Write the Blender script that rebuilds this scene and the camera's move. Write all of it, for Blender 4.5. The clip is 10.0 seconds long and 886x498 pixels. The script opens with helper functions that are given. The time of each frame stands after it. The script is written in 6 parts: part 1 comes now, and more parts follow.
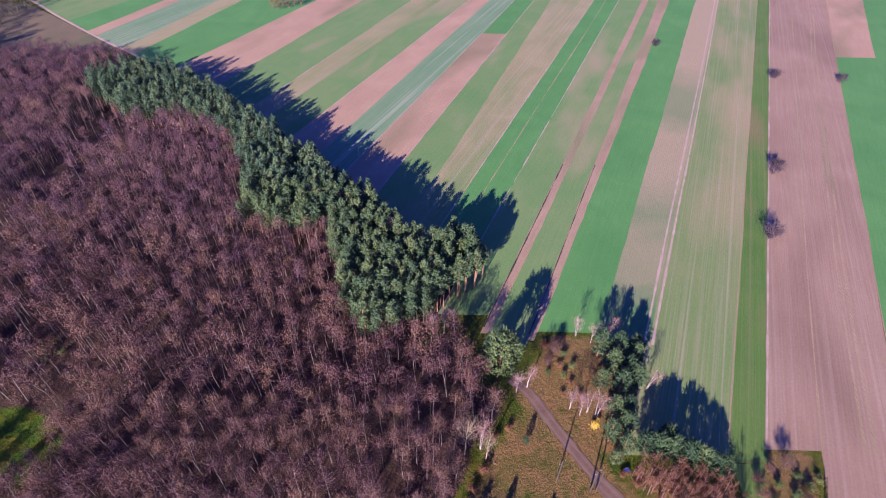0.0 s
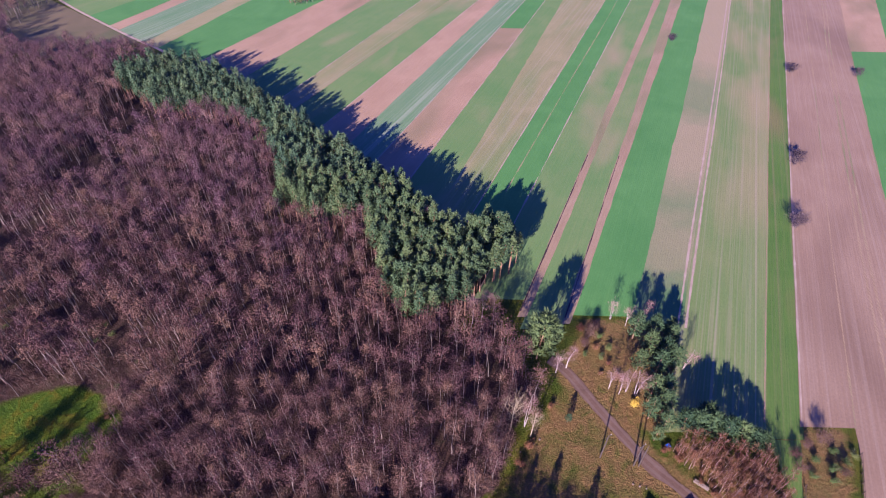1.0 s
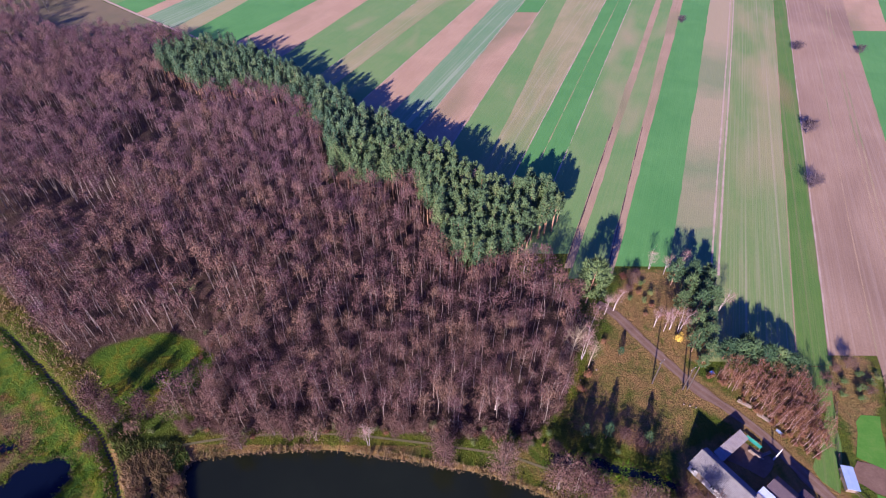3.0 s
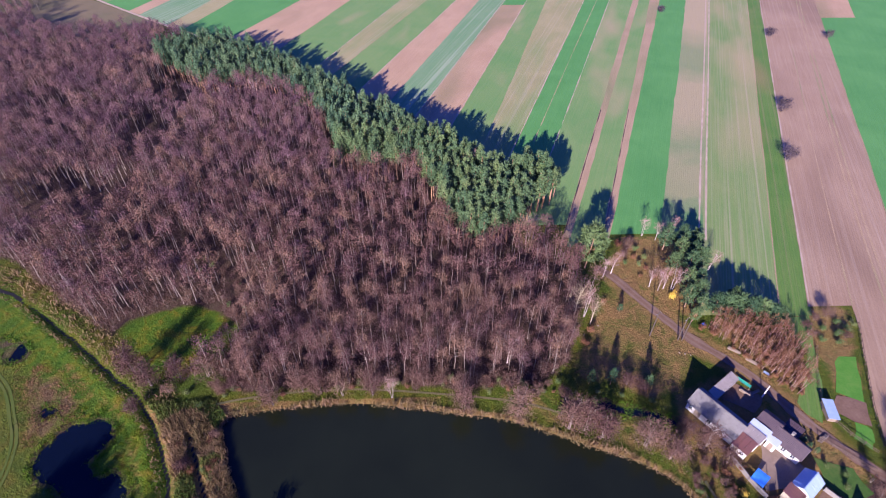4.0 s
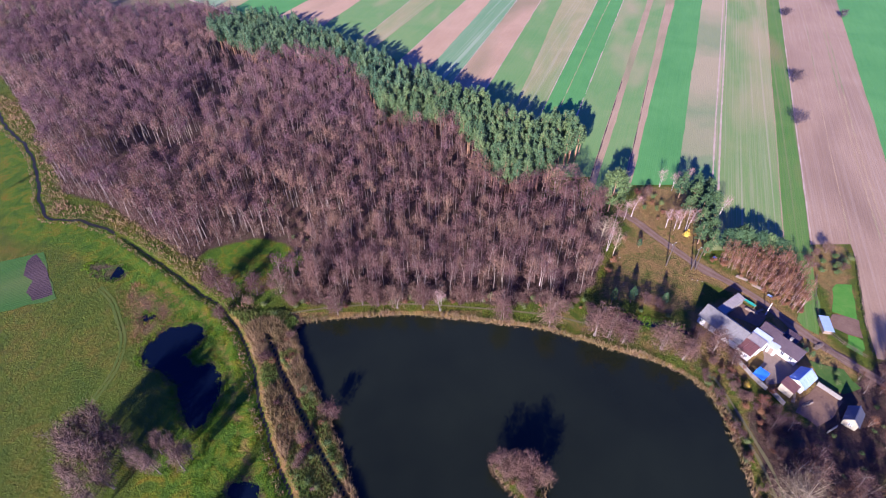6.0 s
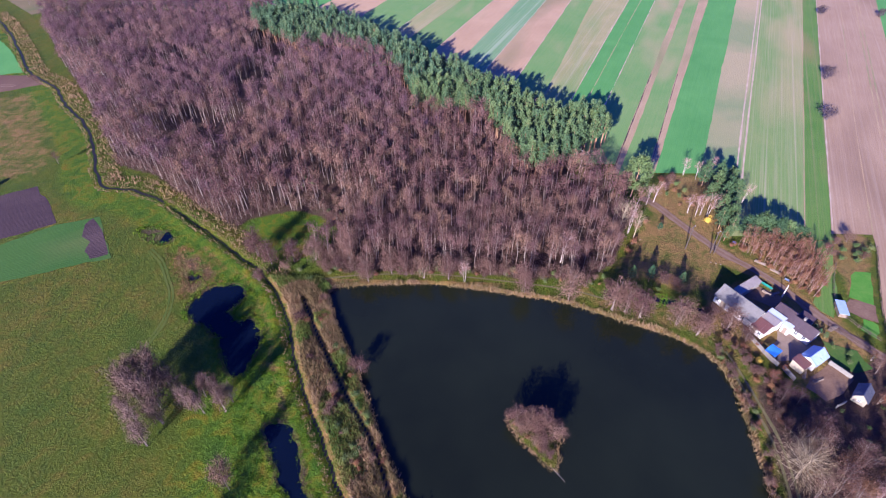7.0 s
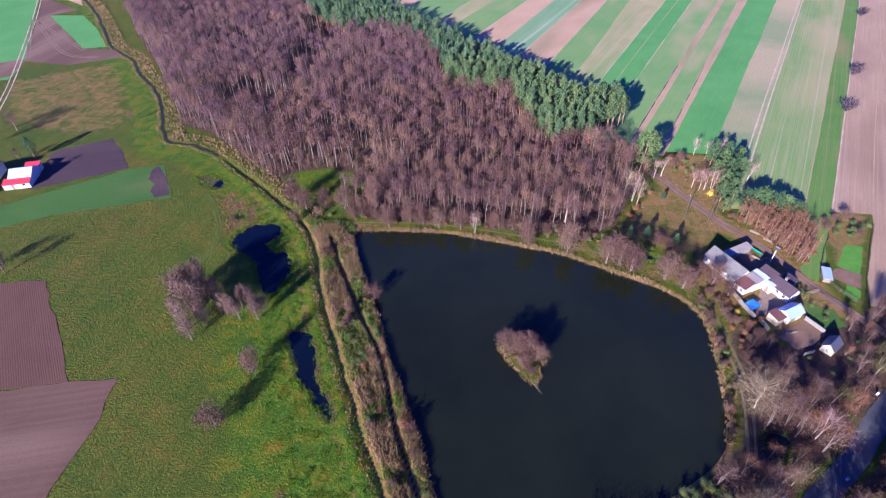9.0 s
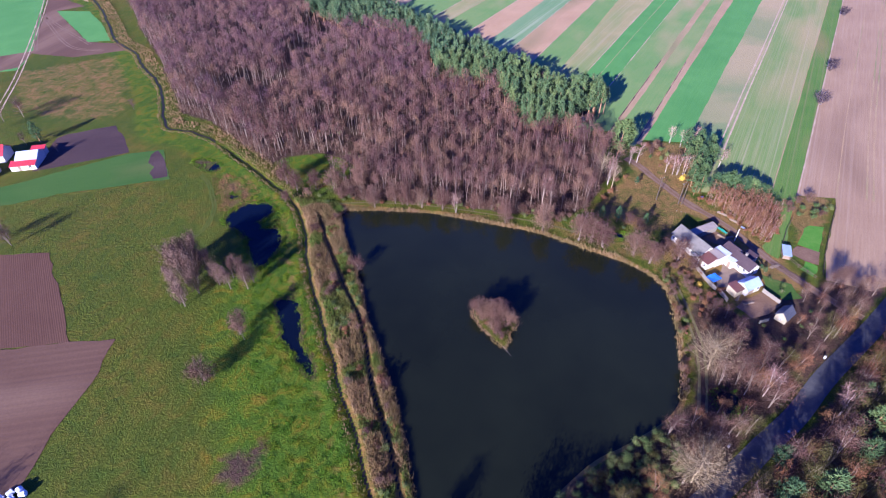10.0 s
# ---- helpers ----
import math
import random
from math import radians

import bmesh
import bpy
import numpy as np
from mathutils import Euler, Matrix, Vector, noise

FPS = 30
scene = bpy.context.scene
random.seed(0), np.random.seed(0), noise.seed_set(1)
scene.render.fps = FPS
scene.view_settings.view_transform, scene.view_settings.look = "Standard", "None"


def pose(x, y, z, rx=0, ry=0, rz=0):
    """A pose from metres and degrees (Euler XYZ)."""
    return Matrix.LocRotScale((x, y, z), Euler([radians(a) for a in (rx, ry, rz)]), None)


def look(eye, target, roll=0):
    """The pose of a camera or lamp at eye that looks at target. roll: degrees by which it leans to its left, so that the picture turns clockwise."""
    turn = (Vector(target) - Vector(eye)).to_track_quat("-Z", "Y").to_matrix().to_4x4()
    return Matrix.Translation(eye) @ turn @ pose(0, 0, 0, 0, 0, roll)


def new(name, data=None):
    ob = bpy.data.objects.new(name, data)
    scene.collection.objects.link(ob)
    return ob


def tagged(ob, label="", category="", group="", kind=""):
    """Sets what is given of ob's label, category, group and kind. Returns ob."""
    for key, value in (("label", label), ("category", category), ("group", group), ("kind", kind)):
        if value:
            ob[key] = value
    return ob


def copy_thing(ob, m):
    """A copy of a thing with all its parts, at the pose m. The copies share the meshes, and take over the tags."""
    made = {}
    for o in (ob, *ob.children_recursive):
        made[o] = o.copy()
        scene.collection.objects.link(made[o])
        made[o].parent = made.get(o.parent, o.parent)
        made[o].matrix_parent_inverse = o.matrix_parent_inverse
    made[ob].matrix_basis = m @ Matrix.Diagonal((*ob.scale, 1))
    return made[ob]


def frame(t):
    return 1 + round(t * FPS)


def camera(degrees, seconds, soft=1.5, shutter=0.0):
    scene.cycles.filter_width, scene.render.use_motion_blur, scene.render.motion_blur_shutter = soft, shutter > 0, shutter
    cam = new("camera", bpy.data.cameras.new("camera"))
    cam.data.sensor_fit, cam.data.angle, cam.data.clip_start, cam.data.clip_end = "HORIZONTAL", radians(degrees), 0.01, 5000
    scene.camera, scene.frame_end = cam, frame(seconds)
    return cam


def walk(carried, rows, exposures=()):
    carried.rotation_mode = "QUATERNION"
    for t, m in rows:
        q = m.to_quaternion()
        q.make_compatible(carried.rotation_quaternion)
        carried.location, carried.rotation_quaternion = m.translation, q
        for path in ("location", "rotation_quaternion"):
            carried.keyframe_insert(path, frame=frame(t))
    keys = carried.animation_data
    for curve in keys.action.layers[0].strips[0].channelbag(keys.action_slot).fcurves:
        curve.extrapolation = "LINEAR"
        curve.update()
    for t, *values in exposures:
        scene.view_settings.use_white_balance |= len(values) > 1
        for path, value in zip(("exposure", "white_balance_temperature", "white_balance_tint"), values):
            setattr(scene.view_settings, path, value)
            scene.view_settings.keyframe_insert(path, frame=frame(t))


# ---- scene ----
cam = camera(79.5, 10.0, 1.2)
PATH = [
    (0, (-0.713, 0.145, 103.009), (-0.737, 1.648, 101.689), 0.7),
    (0.5, (-5.211, -2.118, 102.937), (-5.236, -0.617, 101.616), 0.7),
    (1, (-10.187, -4.768, 102.755), (-10.212, -3.27, 101.431), 0.7),
    (1.5, (-14.894, -7.567, 102.682), (-14.918, -6.071, 101.354), 0.7),
    (2, (-19.511, -10.915, 102.774), (-19.536, -9.427, 101.438), 0.6),
    (2.5, (-23.035, -15.122, 102.631), (-23.054, -13.636, 101.293), 0.6),
    (4, (-32.928, -31.791, 102.253), (-32.864, -30.303, 100.917), 0.5),
    (4.5, (-36.016, -37.458, 102.148), (-35.939, -35.975, 100.809), 0.6),
    (5, (-38.662, -43.691, 102.016), (-38.588, -42.213, 100.671), 0.5),
    (5.5, (-40.031, -50.02, 102.074), (-39.981, -48.539, 100.73), 0.0),
    (7, (-40.925, -65.918, 101.79), (-41.009, -64.437, 100.448), -0.8),
    (7.5, (-39.576, -71.065, 101.394), (-39.696, -69.586, 100.053), -1.0),
    (8, (-37.283, -76.991, 101.139), (-37.433, -75.508, 99.805), -1.2),
    (8.5, (-34.442, -82.004, 100.932), (-34.654, -80.523, 99.605), -1.4),
    (9, (-30.686, -87.439, 100.715), (-30.929, -85.958, 99.392), -1.4),
    (9.5, (-26.966, -92.578, 100.413), (-27.215, -91.094, 99.097), -1.3),
    (10, (-22.835, -97.735, 100.223), (-23.089, -96.246, 98.911), -1.2),
]
walk(cam, [(t, look(eye, target, roll)) for t, eye, target, roll in PATH], [(0.0, 1.22, 5850, 41), (2.5, 1.28, 5830, 36), (4.0, 1.4, 5770, 30), (5.0, 1.53, 5660, 28), (10.0, 1.6, 5470, 25)])

# ---- light ----
SUN_AZ, SUN_EL = 22.5, 20.5          # shadows run towards +y, turned to +x by SUN_AZ
world = bpy.data.worlds.new("sky")
scene.world = world
world.use_nodes = True
wn = world.node_tree.nodes
sky = wn.new("ShaderNodeTexSky")
sky.sky_type, sky.sun_disc = "NISHITA", False
sky.air_density, sky.dust_density, sky.ozone_density = 1.0, 0.3, 6.0
sky.sun_elevation, sky.sun_rotation = radians(SUN_EL), radians(180 + SUN_AZ)
wn["Background"].inputs["Strength"].default_value = 0.06
deep = wn.new("ShaderNodeMix")
deep.data_type, deep.blend_type = "RGBA", "MULTIPLY"
deep.inputs["Factor"].default_value = 1.0
deep.inputs["B"].default_value = (0.40, 0.56, 1.6, 1)
world.node_tree.links.new(sky.outputs["Color"], deep.inputs["A"])
world.node_tree.links.new(deep.outputs["Result"], wn["Background"].inputs["Color"])
sun_data = bpy.data.lights.new("sun", "SUN")
sun_data.energy, sun_data.angle, sun_data.color = 5.0, radians(0.55), (1.0, 0.92, 0.81)
sun = new("sun", sun_data)
sun.matrix_world = look((-60, -150, 80), (-60 + math.sin(radians(SUN_AZ)) * math.cos(radians(SUN_EL)),
                                          -150 + math.cos(radians(SUN_AZ)) * math.cos(radians(SUN_EL)),
                                          80 - math.sin(radians(SUN_EL))))

# ---- materials ----
rng = np.random.default_rng(7)


class Nodes:
    """Small helper to write node materials in few lines."""

    def __init__(self, name, rough=0.9, metal=0.0, spec=0.25):
        self.mat = bpy.data.materials.new(name)
        self.mat.use_nodes = True
        self.tree = self.mat.node_tree
        self.bsdf = self.tree.nodes["Principled BSDF"]
        self.bsdf.inputs["Roughness"].default_value = rough
        self.bsdf.inputs["Metallic"].default_value = metal
        self.bsdf.inputs["Specular IOR Level"].default_value = spec

    def add(self, kind, **sets):
        node = self.tree.nodes.new(kind)
        for key, value in sets.items():
            setattr(node, key, value)
        return node

    def link(self, a, b):
        self.tree.links.new(a, b)

    def coords(self, scale=(1, 1, 1), world_space=False, turn=0.0):
        if world_space:
            src = self.add("ShaderNodeNewGeometry").outputs["Position"]
        else:
            src = self.add("ShaderNodeTexCoord").outputs["Object"]
        mp = self.add("ShaderNodeMapping")
        mp.inputs["Scale"].default_value = scale
        mp.inputs["Rotation"].default_value = (0, 0, turn)
        self.link(src, mp.inputs["Vector"])
        return mp.outputs["Vector"]

    def noise(self, vec, scale=1.0, detail=4.0, rough=0.6, warp=0.0):
        n = self.add("ShaderNodeTexNoise")
        n.inputs["Scale"].default_value = scale
        n.inputs["Detail"].default_value = detail
        n.inputs["Roughness"].default_value = rough
        n.inputs["Distortion"].default_value = warp
        self.link(vec, n.inputs["Vector"])
        return n.outputs["Fac"]

    def ramp(self, fac, stops):
        r = self.add("ShaderNodeValToRGB")
        el = r.color_ramp.elements
        while len(el) < len(stops):
            el.new(0.5)
        for e, (at, c) in zip(el, stops):
            e.position, e.color = at, (*c, 1) if len(c) == 3 else c
        self.link(fac, r.inputs["Fac"])
        return r.outputs["Color"]

    def mask(self, fac, lo, hi):
        m = self.add("ShaderNodeMapRange")
        m.inputs["From Min"].default_value, m.inputs["From Max"].default_value = lo, hi
        self.link(fac, m.inputs["Value"])
        return m.outputs["Result"]

    def mix(self, fac, a, b, kind="MIX"):
        m = self.add("ShaderNodeMix", data_type="RGBA", blend_type=kind)
        for sock, v in ((m.inputs["Factor"], fac), (m.inputs["A"], a), (m.inputs["B"], b)):
            if isinstance(v, (int, float)):
                sock.default_value = v
            elif isinstance(v, tuple):
                sock.default_value = (*v, 1)
            else:
                self.link(v, sock)
        return m.outputs["Result"]

    def math(self, op, a, b=0.0):
        m = self.add("ShaderNodeMath", operation=op)
        for sock, v in zip(m.inputs, (a, b)):
            if isinstance(v, (int, float)):
                sock.default_value = v
            else:
                self.link(v, sock)
        return m.outputs["Value"]

    def bump(self, height, strength=0.5, distance=0.2):
        b = self.add("ShaderNodeBump")
        b.inputs["Strength"].default_value, b.inputs["Distance"].default_value = strength, distance
        self.link(height, b.inputs["Height"])
        self.link(b.outputs["Normal"], self.bsdf.inputs["Normal"])

    def done(self, color):
        if isinstance(color, tuple):
            self.bsdf.inputs["Base Color"].default_value = (*color, 1)
        else:
            self.link(color, self.bsdf.inputs["Base Color"])
        return self.mat


def shade(c, k):
    return tuple(min(1.0, v * k) for v in c)


def field_mat(name, a, b, streak=0.5, patch=None, rows=3.0, bump=0.3, patch_at=(0.48, 0.72), lines=0.0, line_col=(0.4, 0.34, 0.22), bands=()):
    """A strip of farmland: colours run in streaks along the strip, with larger soft patches and fine drilled rows."""
    n = Nodes(name)
    along = n.coords((1.0, 0.035, 1.0))
    plain = n.coords()
    big = n.noise(plain, 0.045, 5, 0.6, 0.6)
    fine = n.noise(along, 1.3, 5, 0.7)
    col = n.ramp(n.mix(streak, big, fine), [(0.3, a), (0.5, tuple((x + y) / 2 for x, y in zip(a, b))), (0.68, b)])
    if patch:
        col = n.mix(n.mask(n.noise(n.coords((1.0, 0.3, 1.0)), 0.045, 2.5, 0.5, 0.3), *patch_at), col, patch)
    if bands:
        sep = n.add("ShaderNodeSeparateXYZ")
        n.link(plain, sep.inputs["Vector"])
        wander = n.math("MULTIPLY", n.math("SUBTRACT", n.noise(plain, 0.06, 3), 0.5), 34.0)
        run = n.mask(n.math("ADD", sep.outputs["Y"], wander), 90, 490)
        col = n.mix(n.ramp(run, [((y - 90) / 400, (v, v, v)) for y, v in bands]), col, patch)
    if lines:
        fine_tram = n.noise(n.coords((1.0, 0.006, 1.0)), 2.3, 2, 0.5)
        col = n.mix(n.math("MULTIPLY", n.mask(fine_tram, 0.5, 0.64), lines * 0.55), col, line_col)
        tram = n.noise(n.coords((1.0, 0.004, 1.0)), 0.9, 2, 0.5)
        col = n.mix(n.math("MULTIPLY", n.mask(tram, 0.57, 0.66), lines), col, line_col)
    grain = n.noise(plain, 1.6, 6, 0.75)
    col = n.mix(0.35, col, n.ramp(grain, [(0.3, (0.35, 0.35, 0.35)), (0.7, (0.68, 0.68, 0.68))]), "OVERLAY")
    wave = n.add("ShaderNodeTexWave", wave_type="BANDS", bands_direction="X")
    wave.inputs["Scale"].default_value = rows * 0.16
    wave.inputs["Distortion"].default_value = 5.0
    wave.inputs["Detail"].default_value = 3
    n.link(along, wave.inputs["Vector"])
    n.bump(n.math("ADD", n.math("MULTIPLY", wave.outputs["Fac"], 0.5), grain), bump, 0.25)
    return n.done(col)


CROP = field_mat("crop_green", (0.06, 0.205, 0.044), (0.1, 0.27, 0.064), 0.4, bump=0.18)
CROP_OLIVE = field_mat("crop_olive", (0.1, 0.225, 0.055), (0.185, 0.255, 0.08), 0.45, (0.33, 0.26, 0.13), bump=0.18, patch_at=(0.5, 0.75))
CROP_STREAK = field_mat("crop_streaked", (0.11, 0.23, 0.085), (0.19, 0.27, 0.125), 0.5, lines=0.28, bump=0.18, line_col=(0.506, 0.484, 0.330))
STUBBLE = field_mat("stubble", (0.24, 0.225, 0.085), (0.35, 0.29, 0.13), 0.4, (0.16, 0.23, 0.065), lines=0.25, patch_at=(0.46, 0.66))
PALE = field_mat("pale_crop", (0.115, 0.215, 0.05), (0.21, 0.24, 0.08), 0.6, (0.31, 0.26, 0.115), lines=0.4, bump=0.25, line_col=(0.396, 0.319, 0.198), patch_at=(0.42, 0.68))
SOIL = field_mat("bare_soil", (0.35, 0.215, 0.115), (0.46, 0.3, 0.165), 0.4, (0.24, 0.185, 0.085), bump=0.3)
PLOUGH = field_mat("ploughed_soil", (0.265, 0.163, 0.092), (0.36, 0.24, 0.142), 0.55, (0.215, 0.132, 0.076), lines=0.2, bump=0.22, line_col=(0.42, 0.31, 0.21))
MIXED = field_mat("patchy_crop", (0.07, 0.185, 0.050), (0.13, 0.21, 0.08), 0.3, (0.44, 0.3, 0.165), patch_at=(0.7, 0.9), bands=((108, 0.0), (118, 0.45), (136, 0.5), (150, 0.25), (172, 0.65), (205, 0.7), (225, 0.3), (250, 0.35), (280, 0.75)))
WESTSOIL = field_mat("west_soil", (0.084, 0.039, 0.024), (0.12, 0.06, 0.037), 0.3, (0.155, 0.084, 0.052), rows=4.0, lines=0.25, bump=0.14, line_col=(0.1, 0.056, 0.034))
HARROWED = field_mat("harrowed_soil", (0.094, 0.048, 0.03), (0.135, 0.075, 0.047), 0.35, (0.185, 0.112, 0.07), rows=1.0, lines=0.3, bump=0.12, line_col=(0.1, 0.056, 0.042), patch_at=(0.44, 0.66))
DARKSOIL = field_mat("dark_soil", (0.04, 0.023, 0.024), (0.07, 0.041, 0.04), 0.6, (0.09, 0.056, 0.05), bump=0.5)
REDSOIL = field_mat("red_soil", (0.29, 0.188, 0.1), (0.4, 0.272, 0.152), 0.5, (0.19, 0.19, 0.075), bump=0.25, patch_at=(0.5, 0.7))
DULL = field_mat("dull_crop", (0.03, 0.092, 0.012), (0.055, 0.118, 0.018), 0.45, (0.1, 0.122, 0.03), bump=0.25)
DRY = field_mat("dry_meadow", (0.13, 0.11, 0.05), (0.2, 0.145, 0.07), 0.3, (0.11, 0.12, 0.045), bump=0.25)
VERGE = field_mat("verge_grass", (0.062, 0.155, 0.02), (0.115, 0.19, 0.036), 0.4, (0.21, 0.17, 0.06), bump=0.4, patch_at=(0.55, 0.75), lines=0.3, line_col=(0.24, 0.19, 0.09))


def ground_mat():
    n = Nodes("meadow_ground", 0.95)
    pos = n.coords(world_space=True)
    big = n.noise(pos, 0.03, 5, 0.6, 0.5)
    mid = n.noise(pos, 0.22, 5, 0.7, 0.8)
    fine = n.noise(pos, 1.7, 6, 0.8)
    zone = n.add("ShaderNodeVertexColor", layer_name="zone")
    sep = n.add("ShaderNodeSeparateColor")
    n.link(zone.outputs["Color"], sep.inputs["Color"])
    grass = n.ramp(n.mix(0.5, big, mid), [(0.34, (0.036, 0.07, 0.002)), (0.5, (0.068, 0.084, 0.0035)), (0.64, (0.112, 0.086, 0.008))])
    lush = n.ramp(mid, [(0.34, (0.028, 0.076, 0.001)), (0.48, (0.058, 0.106, 0.0015)), (0.58, (0.1, 0.11, 0.002)), (0.7, (0.14, 0.096, 0.004))])
    tan = n.ramp(n.mix(0.5, mid, fine), [(0.34, (0.108, 0.098, 0.02)), (0.46, (0.172, 0.116, 0.03)), (0.56, (0.21, 0.118, 0.037)), (0.68, (0.225, 0.115, 0.046))])
    litter = n.ramp(n.mix(0.5, mid, fine), [(0.35, (0.04, 0.024, 0.018)), (0.5, (0.075, 0.04, 0.026)), (0.66, (0.055, 0.052, 0.02))])

    def edge(which):
        return n.mask(n.math("ADD", sep.outputs[which], n.math("MULTIPLY", n.math("SUBTRACT", mid, 0.5), 0.7)), 0.4, 0.6)
    col = n.mix(edge("Green"), grass, lush)
    col = n.mix(edge("Blue"), col, tan)
    col = n.mix(edge("Red"), col, litter)
    # faint mowing lines
    mow = n.noise(n.coords((1.0, 0.03, 1.0), world_space=True, turn=radians(-35)), 0.55, 3, 0.6)
    col = n.mix(0.35, col, n.ramp(mow, [(0.35, (0.4, 0.4, 0.4)), (0.65, (0.62, 0.62, 0.62))]), "OVERLAY")
    col = n.mix(0.32, col, n.ramp(fine, [(0.3, (0.3, 0.3, 0.3)), (0.7, (0.72, 0.72, 0.72))]), "OVERLAY")
    tuft = n.noise(pos, 1.15, 5, 0.72, 0.8)
    n.bump(n.math("ADD", n.math("ADD", fine, n.math("MULTIPLY", tuft, 2.6)), mid), 0.65, 0.4)
    return n.done(col)


def speckled(name, a, b, c=None, scale=1.5, rough=0.9, bump=0.3, dist=0.05):
    n = Nodes(name, rough)
    pos = n.coords()
    f = n.mix(0.5, n.noise(pos, scale * 0.15, 3), n.noise(pos, scale, 6, 0.75))
    n.bump(f, bump, dist)
    return n.done(n.ramp(f, [(0.34, a), (0.5, b), (0.66, c or b)]))


def plant_mat(name, a, b, c, rough=0.8, per_piece=0.35):
    """Bark, twigs or leaves; tint runs from tree to tree and a little from piece to piece."""
    n = Nodes(name, rough, spec=0.15)
    at = n.add("ShaderNodeAttribute", attribute_name="tint")
    info = n.add("ShaderNodeObjectInfo")
    geo = n.add("ShaderNodeNewGeometry")
    t = n.math("FRACT", n.math("ADD", at.outputs["Fac"], info.outputs["Random"]))
    t = n.math("ADD", n.math("MULTIPLY", t, 1 - per_piece), n.math("MULTIPLY", geo.outputs["Random Per Island"], per_piece))
    col = n.ramp(t, [(0.1, a), (0.5, b), (0.9, c)])
    return n.done(col)


def metal_sheet(name, col, worn, rough=0.35, metal=0.0):
    n = Nodes(name, rough, metal, 0.5)
    pos = n.coords()
    wave = n.add("ShaderNodeTexWave", wave_type="BANDS", bands_direction="X")
    wave.inputs["Scale"].default_value = 1.6
    n.link(pos, wave.inputs["Vector"])
    n.bump(wave.outputs["Fac"], 0.6, 0.05)
    return n.done(n.mix(n.mask(n.noise(pos, 0.9, 6, 0.75), 0.45, 0.7), col, worn))


def water_mat(name, deep, rough=0.06, waves=1.0):
    n = Nodes(name, rough, spec=0.5)
    n.bsdf.inputs["IOR"].default_value = 1.33
    pos = n.coords(world_space=True)
    n.bump(n.noise(pos, 1.4, 4, 0.6), 0.06 * waves, 0.1)
    murk = n.noise(pos, 0.03, 4, 0.6)
    return n.done(n.ramp(murk, [(0.35, deep), (0.65, shade(deep, 1.5))]))


GROUND = ground_mat()
WATER = water_mat("pond_water", (0.0075, 0.0095, 0.0045))
BROOK = water_mat("brook_water", (0.014, 0.012, 0.009), 0.55)
POOL = water_mat("pool_water", (0.002, 0.004, 0.01))
POOL.node_tree.nodes["Principled BSDF"].inputs["Specular IOR Level"].default_value = 0.3
BARK = plant_mat("alder_bark", (0.12, 0.095, 0.08), (0.19, 0.15, 0.122), (0.27, 0.22, 0.175))
# far alder twigs: distance haze is put into the colour as extra blue
HAZETWIG = plant_mat("hazed_alder_twigs", (0.088, 0.046, 0.055), (0.136, 0.07, 0.073), (0.186, 0.105, 0.074), per_piece=0.15)
BROWNTWIG = plant_mat("brown_twigs", (0.074, 0.037, 0.031), (0.112, 0.06, 0.045), (0.15, 0.088, 0.058), per_piece=0.15)
MIDTWIG = plant_mat("mid_twigs", (0.085, 0.042, 0.04), (0.13, 0.066, 0.053), (0.178, 0.1, 0.06), per_piece=0.15)
BIRCH = plant_mat("birch_bark", (0.32, 0.25, 0.22), (0.41, 0.33, 0.29), (0.5, 0.42, 0.37))
PINKBARK = plant_mat("young_birch_bark", (0.2, 0.125, 0.105), (0.28, 0.18, 0.15), (0.36, 0.25, 0.215))
BIRCHTWIG = plant_mat("birch_twigs", (0.22, 0.12, 0.1), (0.31, 0.18, 0.14), (0.38, 0.25, 0.195))
PALEBARK = plant_mat("pale_bark", (0.28, 0.22, 0.14), (0.35, 0.275, 0.175), (0.42, 0.335, 0.22))
PALETWIG = plant_mat("pale_twigs", (0.16, 0.115, 0.064), (0.225, 0.165, 0.092), (0.29, 0.21, 0.125))
MEADOWTWIG = plant_mat("grey_pink_twigs", (0.096, 0.056, 0.044), (0.134, 0.082, 0.063), (0.168, 0.108, 0.08), per_piece=0.15)
# twigs of the field bushes, their shaded side put into a darker, bluer colour
SHADETWIG = plant_mat("shade_tinted_twigs", (0.04, 0.028, 0.036), (0.06, 0.042, 0.052), (0.085, 0.06, 0.065))
RUSTTWIG = plant_mat("rusty_leaves", (0.125, 0.05, 0.03), (0.185, 0.082, 0.04), (0.22, 0.12, 0.052))
OLIVETWIG = plant_mat("olive_leaves", (0.06, 0.06, 0.018), (0.1, 0.084, 0.024), (0.14, 0.09, 0.03))
YELLOWLEAF = plant_mat("yellow_leaves", (0.50, 0.34, 0.04), (0.62, 0.44, 0.05), (0.55, 0.36, 0.06))
PINEBARK = plant_mat("pine_bark", (0.22, 0.12, 0.07), (0.30, 0.17, 0.10), (0.34, 0.20, 0.12))
NEEDLE = plant_mat("pine_needles", (0.042, 0.085, 0.047), (0.068, 0.12, 0.058), (0.108, 0.152, 0.064))
EDGENEEDLE = plant_mat("edge_pine_needles", (0.048, 0.09, 0.042), (0.078, 0.127, 0.051), (0.12, 0.16, 0.057))
LIGHTNEEDLE = plant_mat("light_needles", (0.055, 0.095, 0.036), (0.085, 0.13, 0.044), (0.125, 0.16, 0.05))
DARKNEEDLE = plant_mat("dark_needles", (0.03, 0.064, 0.03), (0.052, 0.095, 0.038), (0.085, 0.125, 0.042))
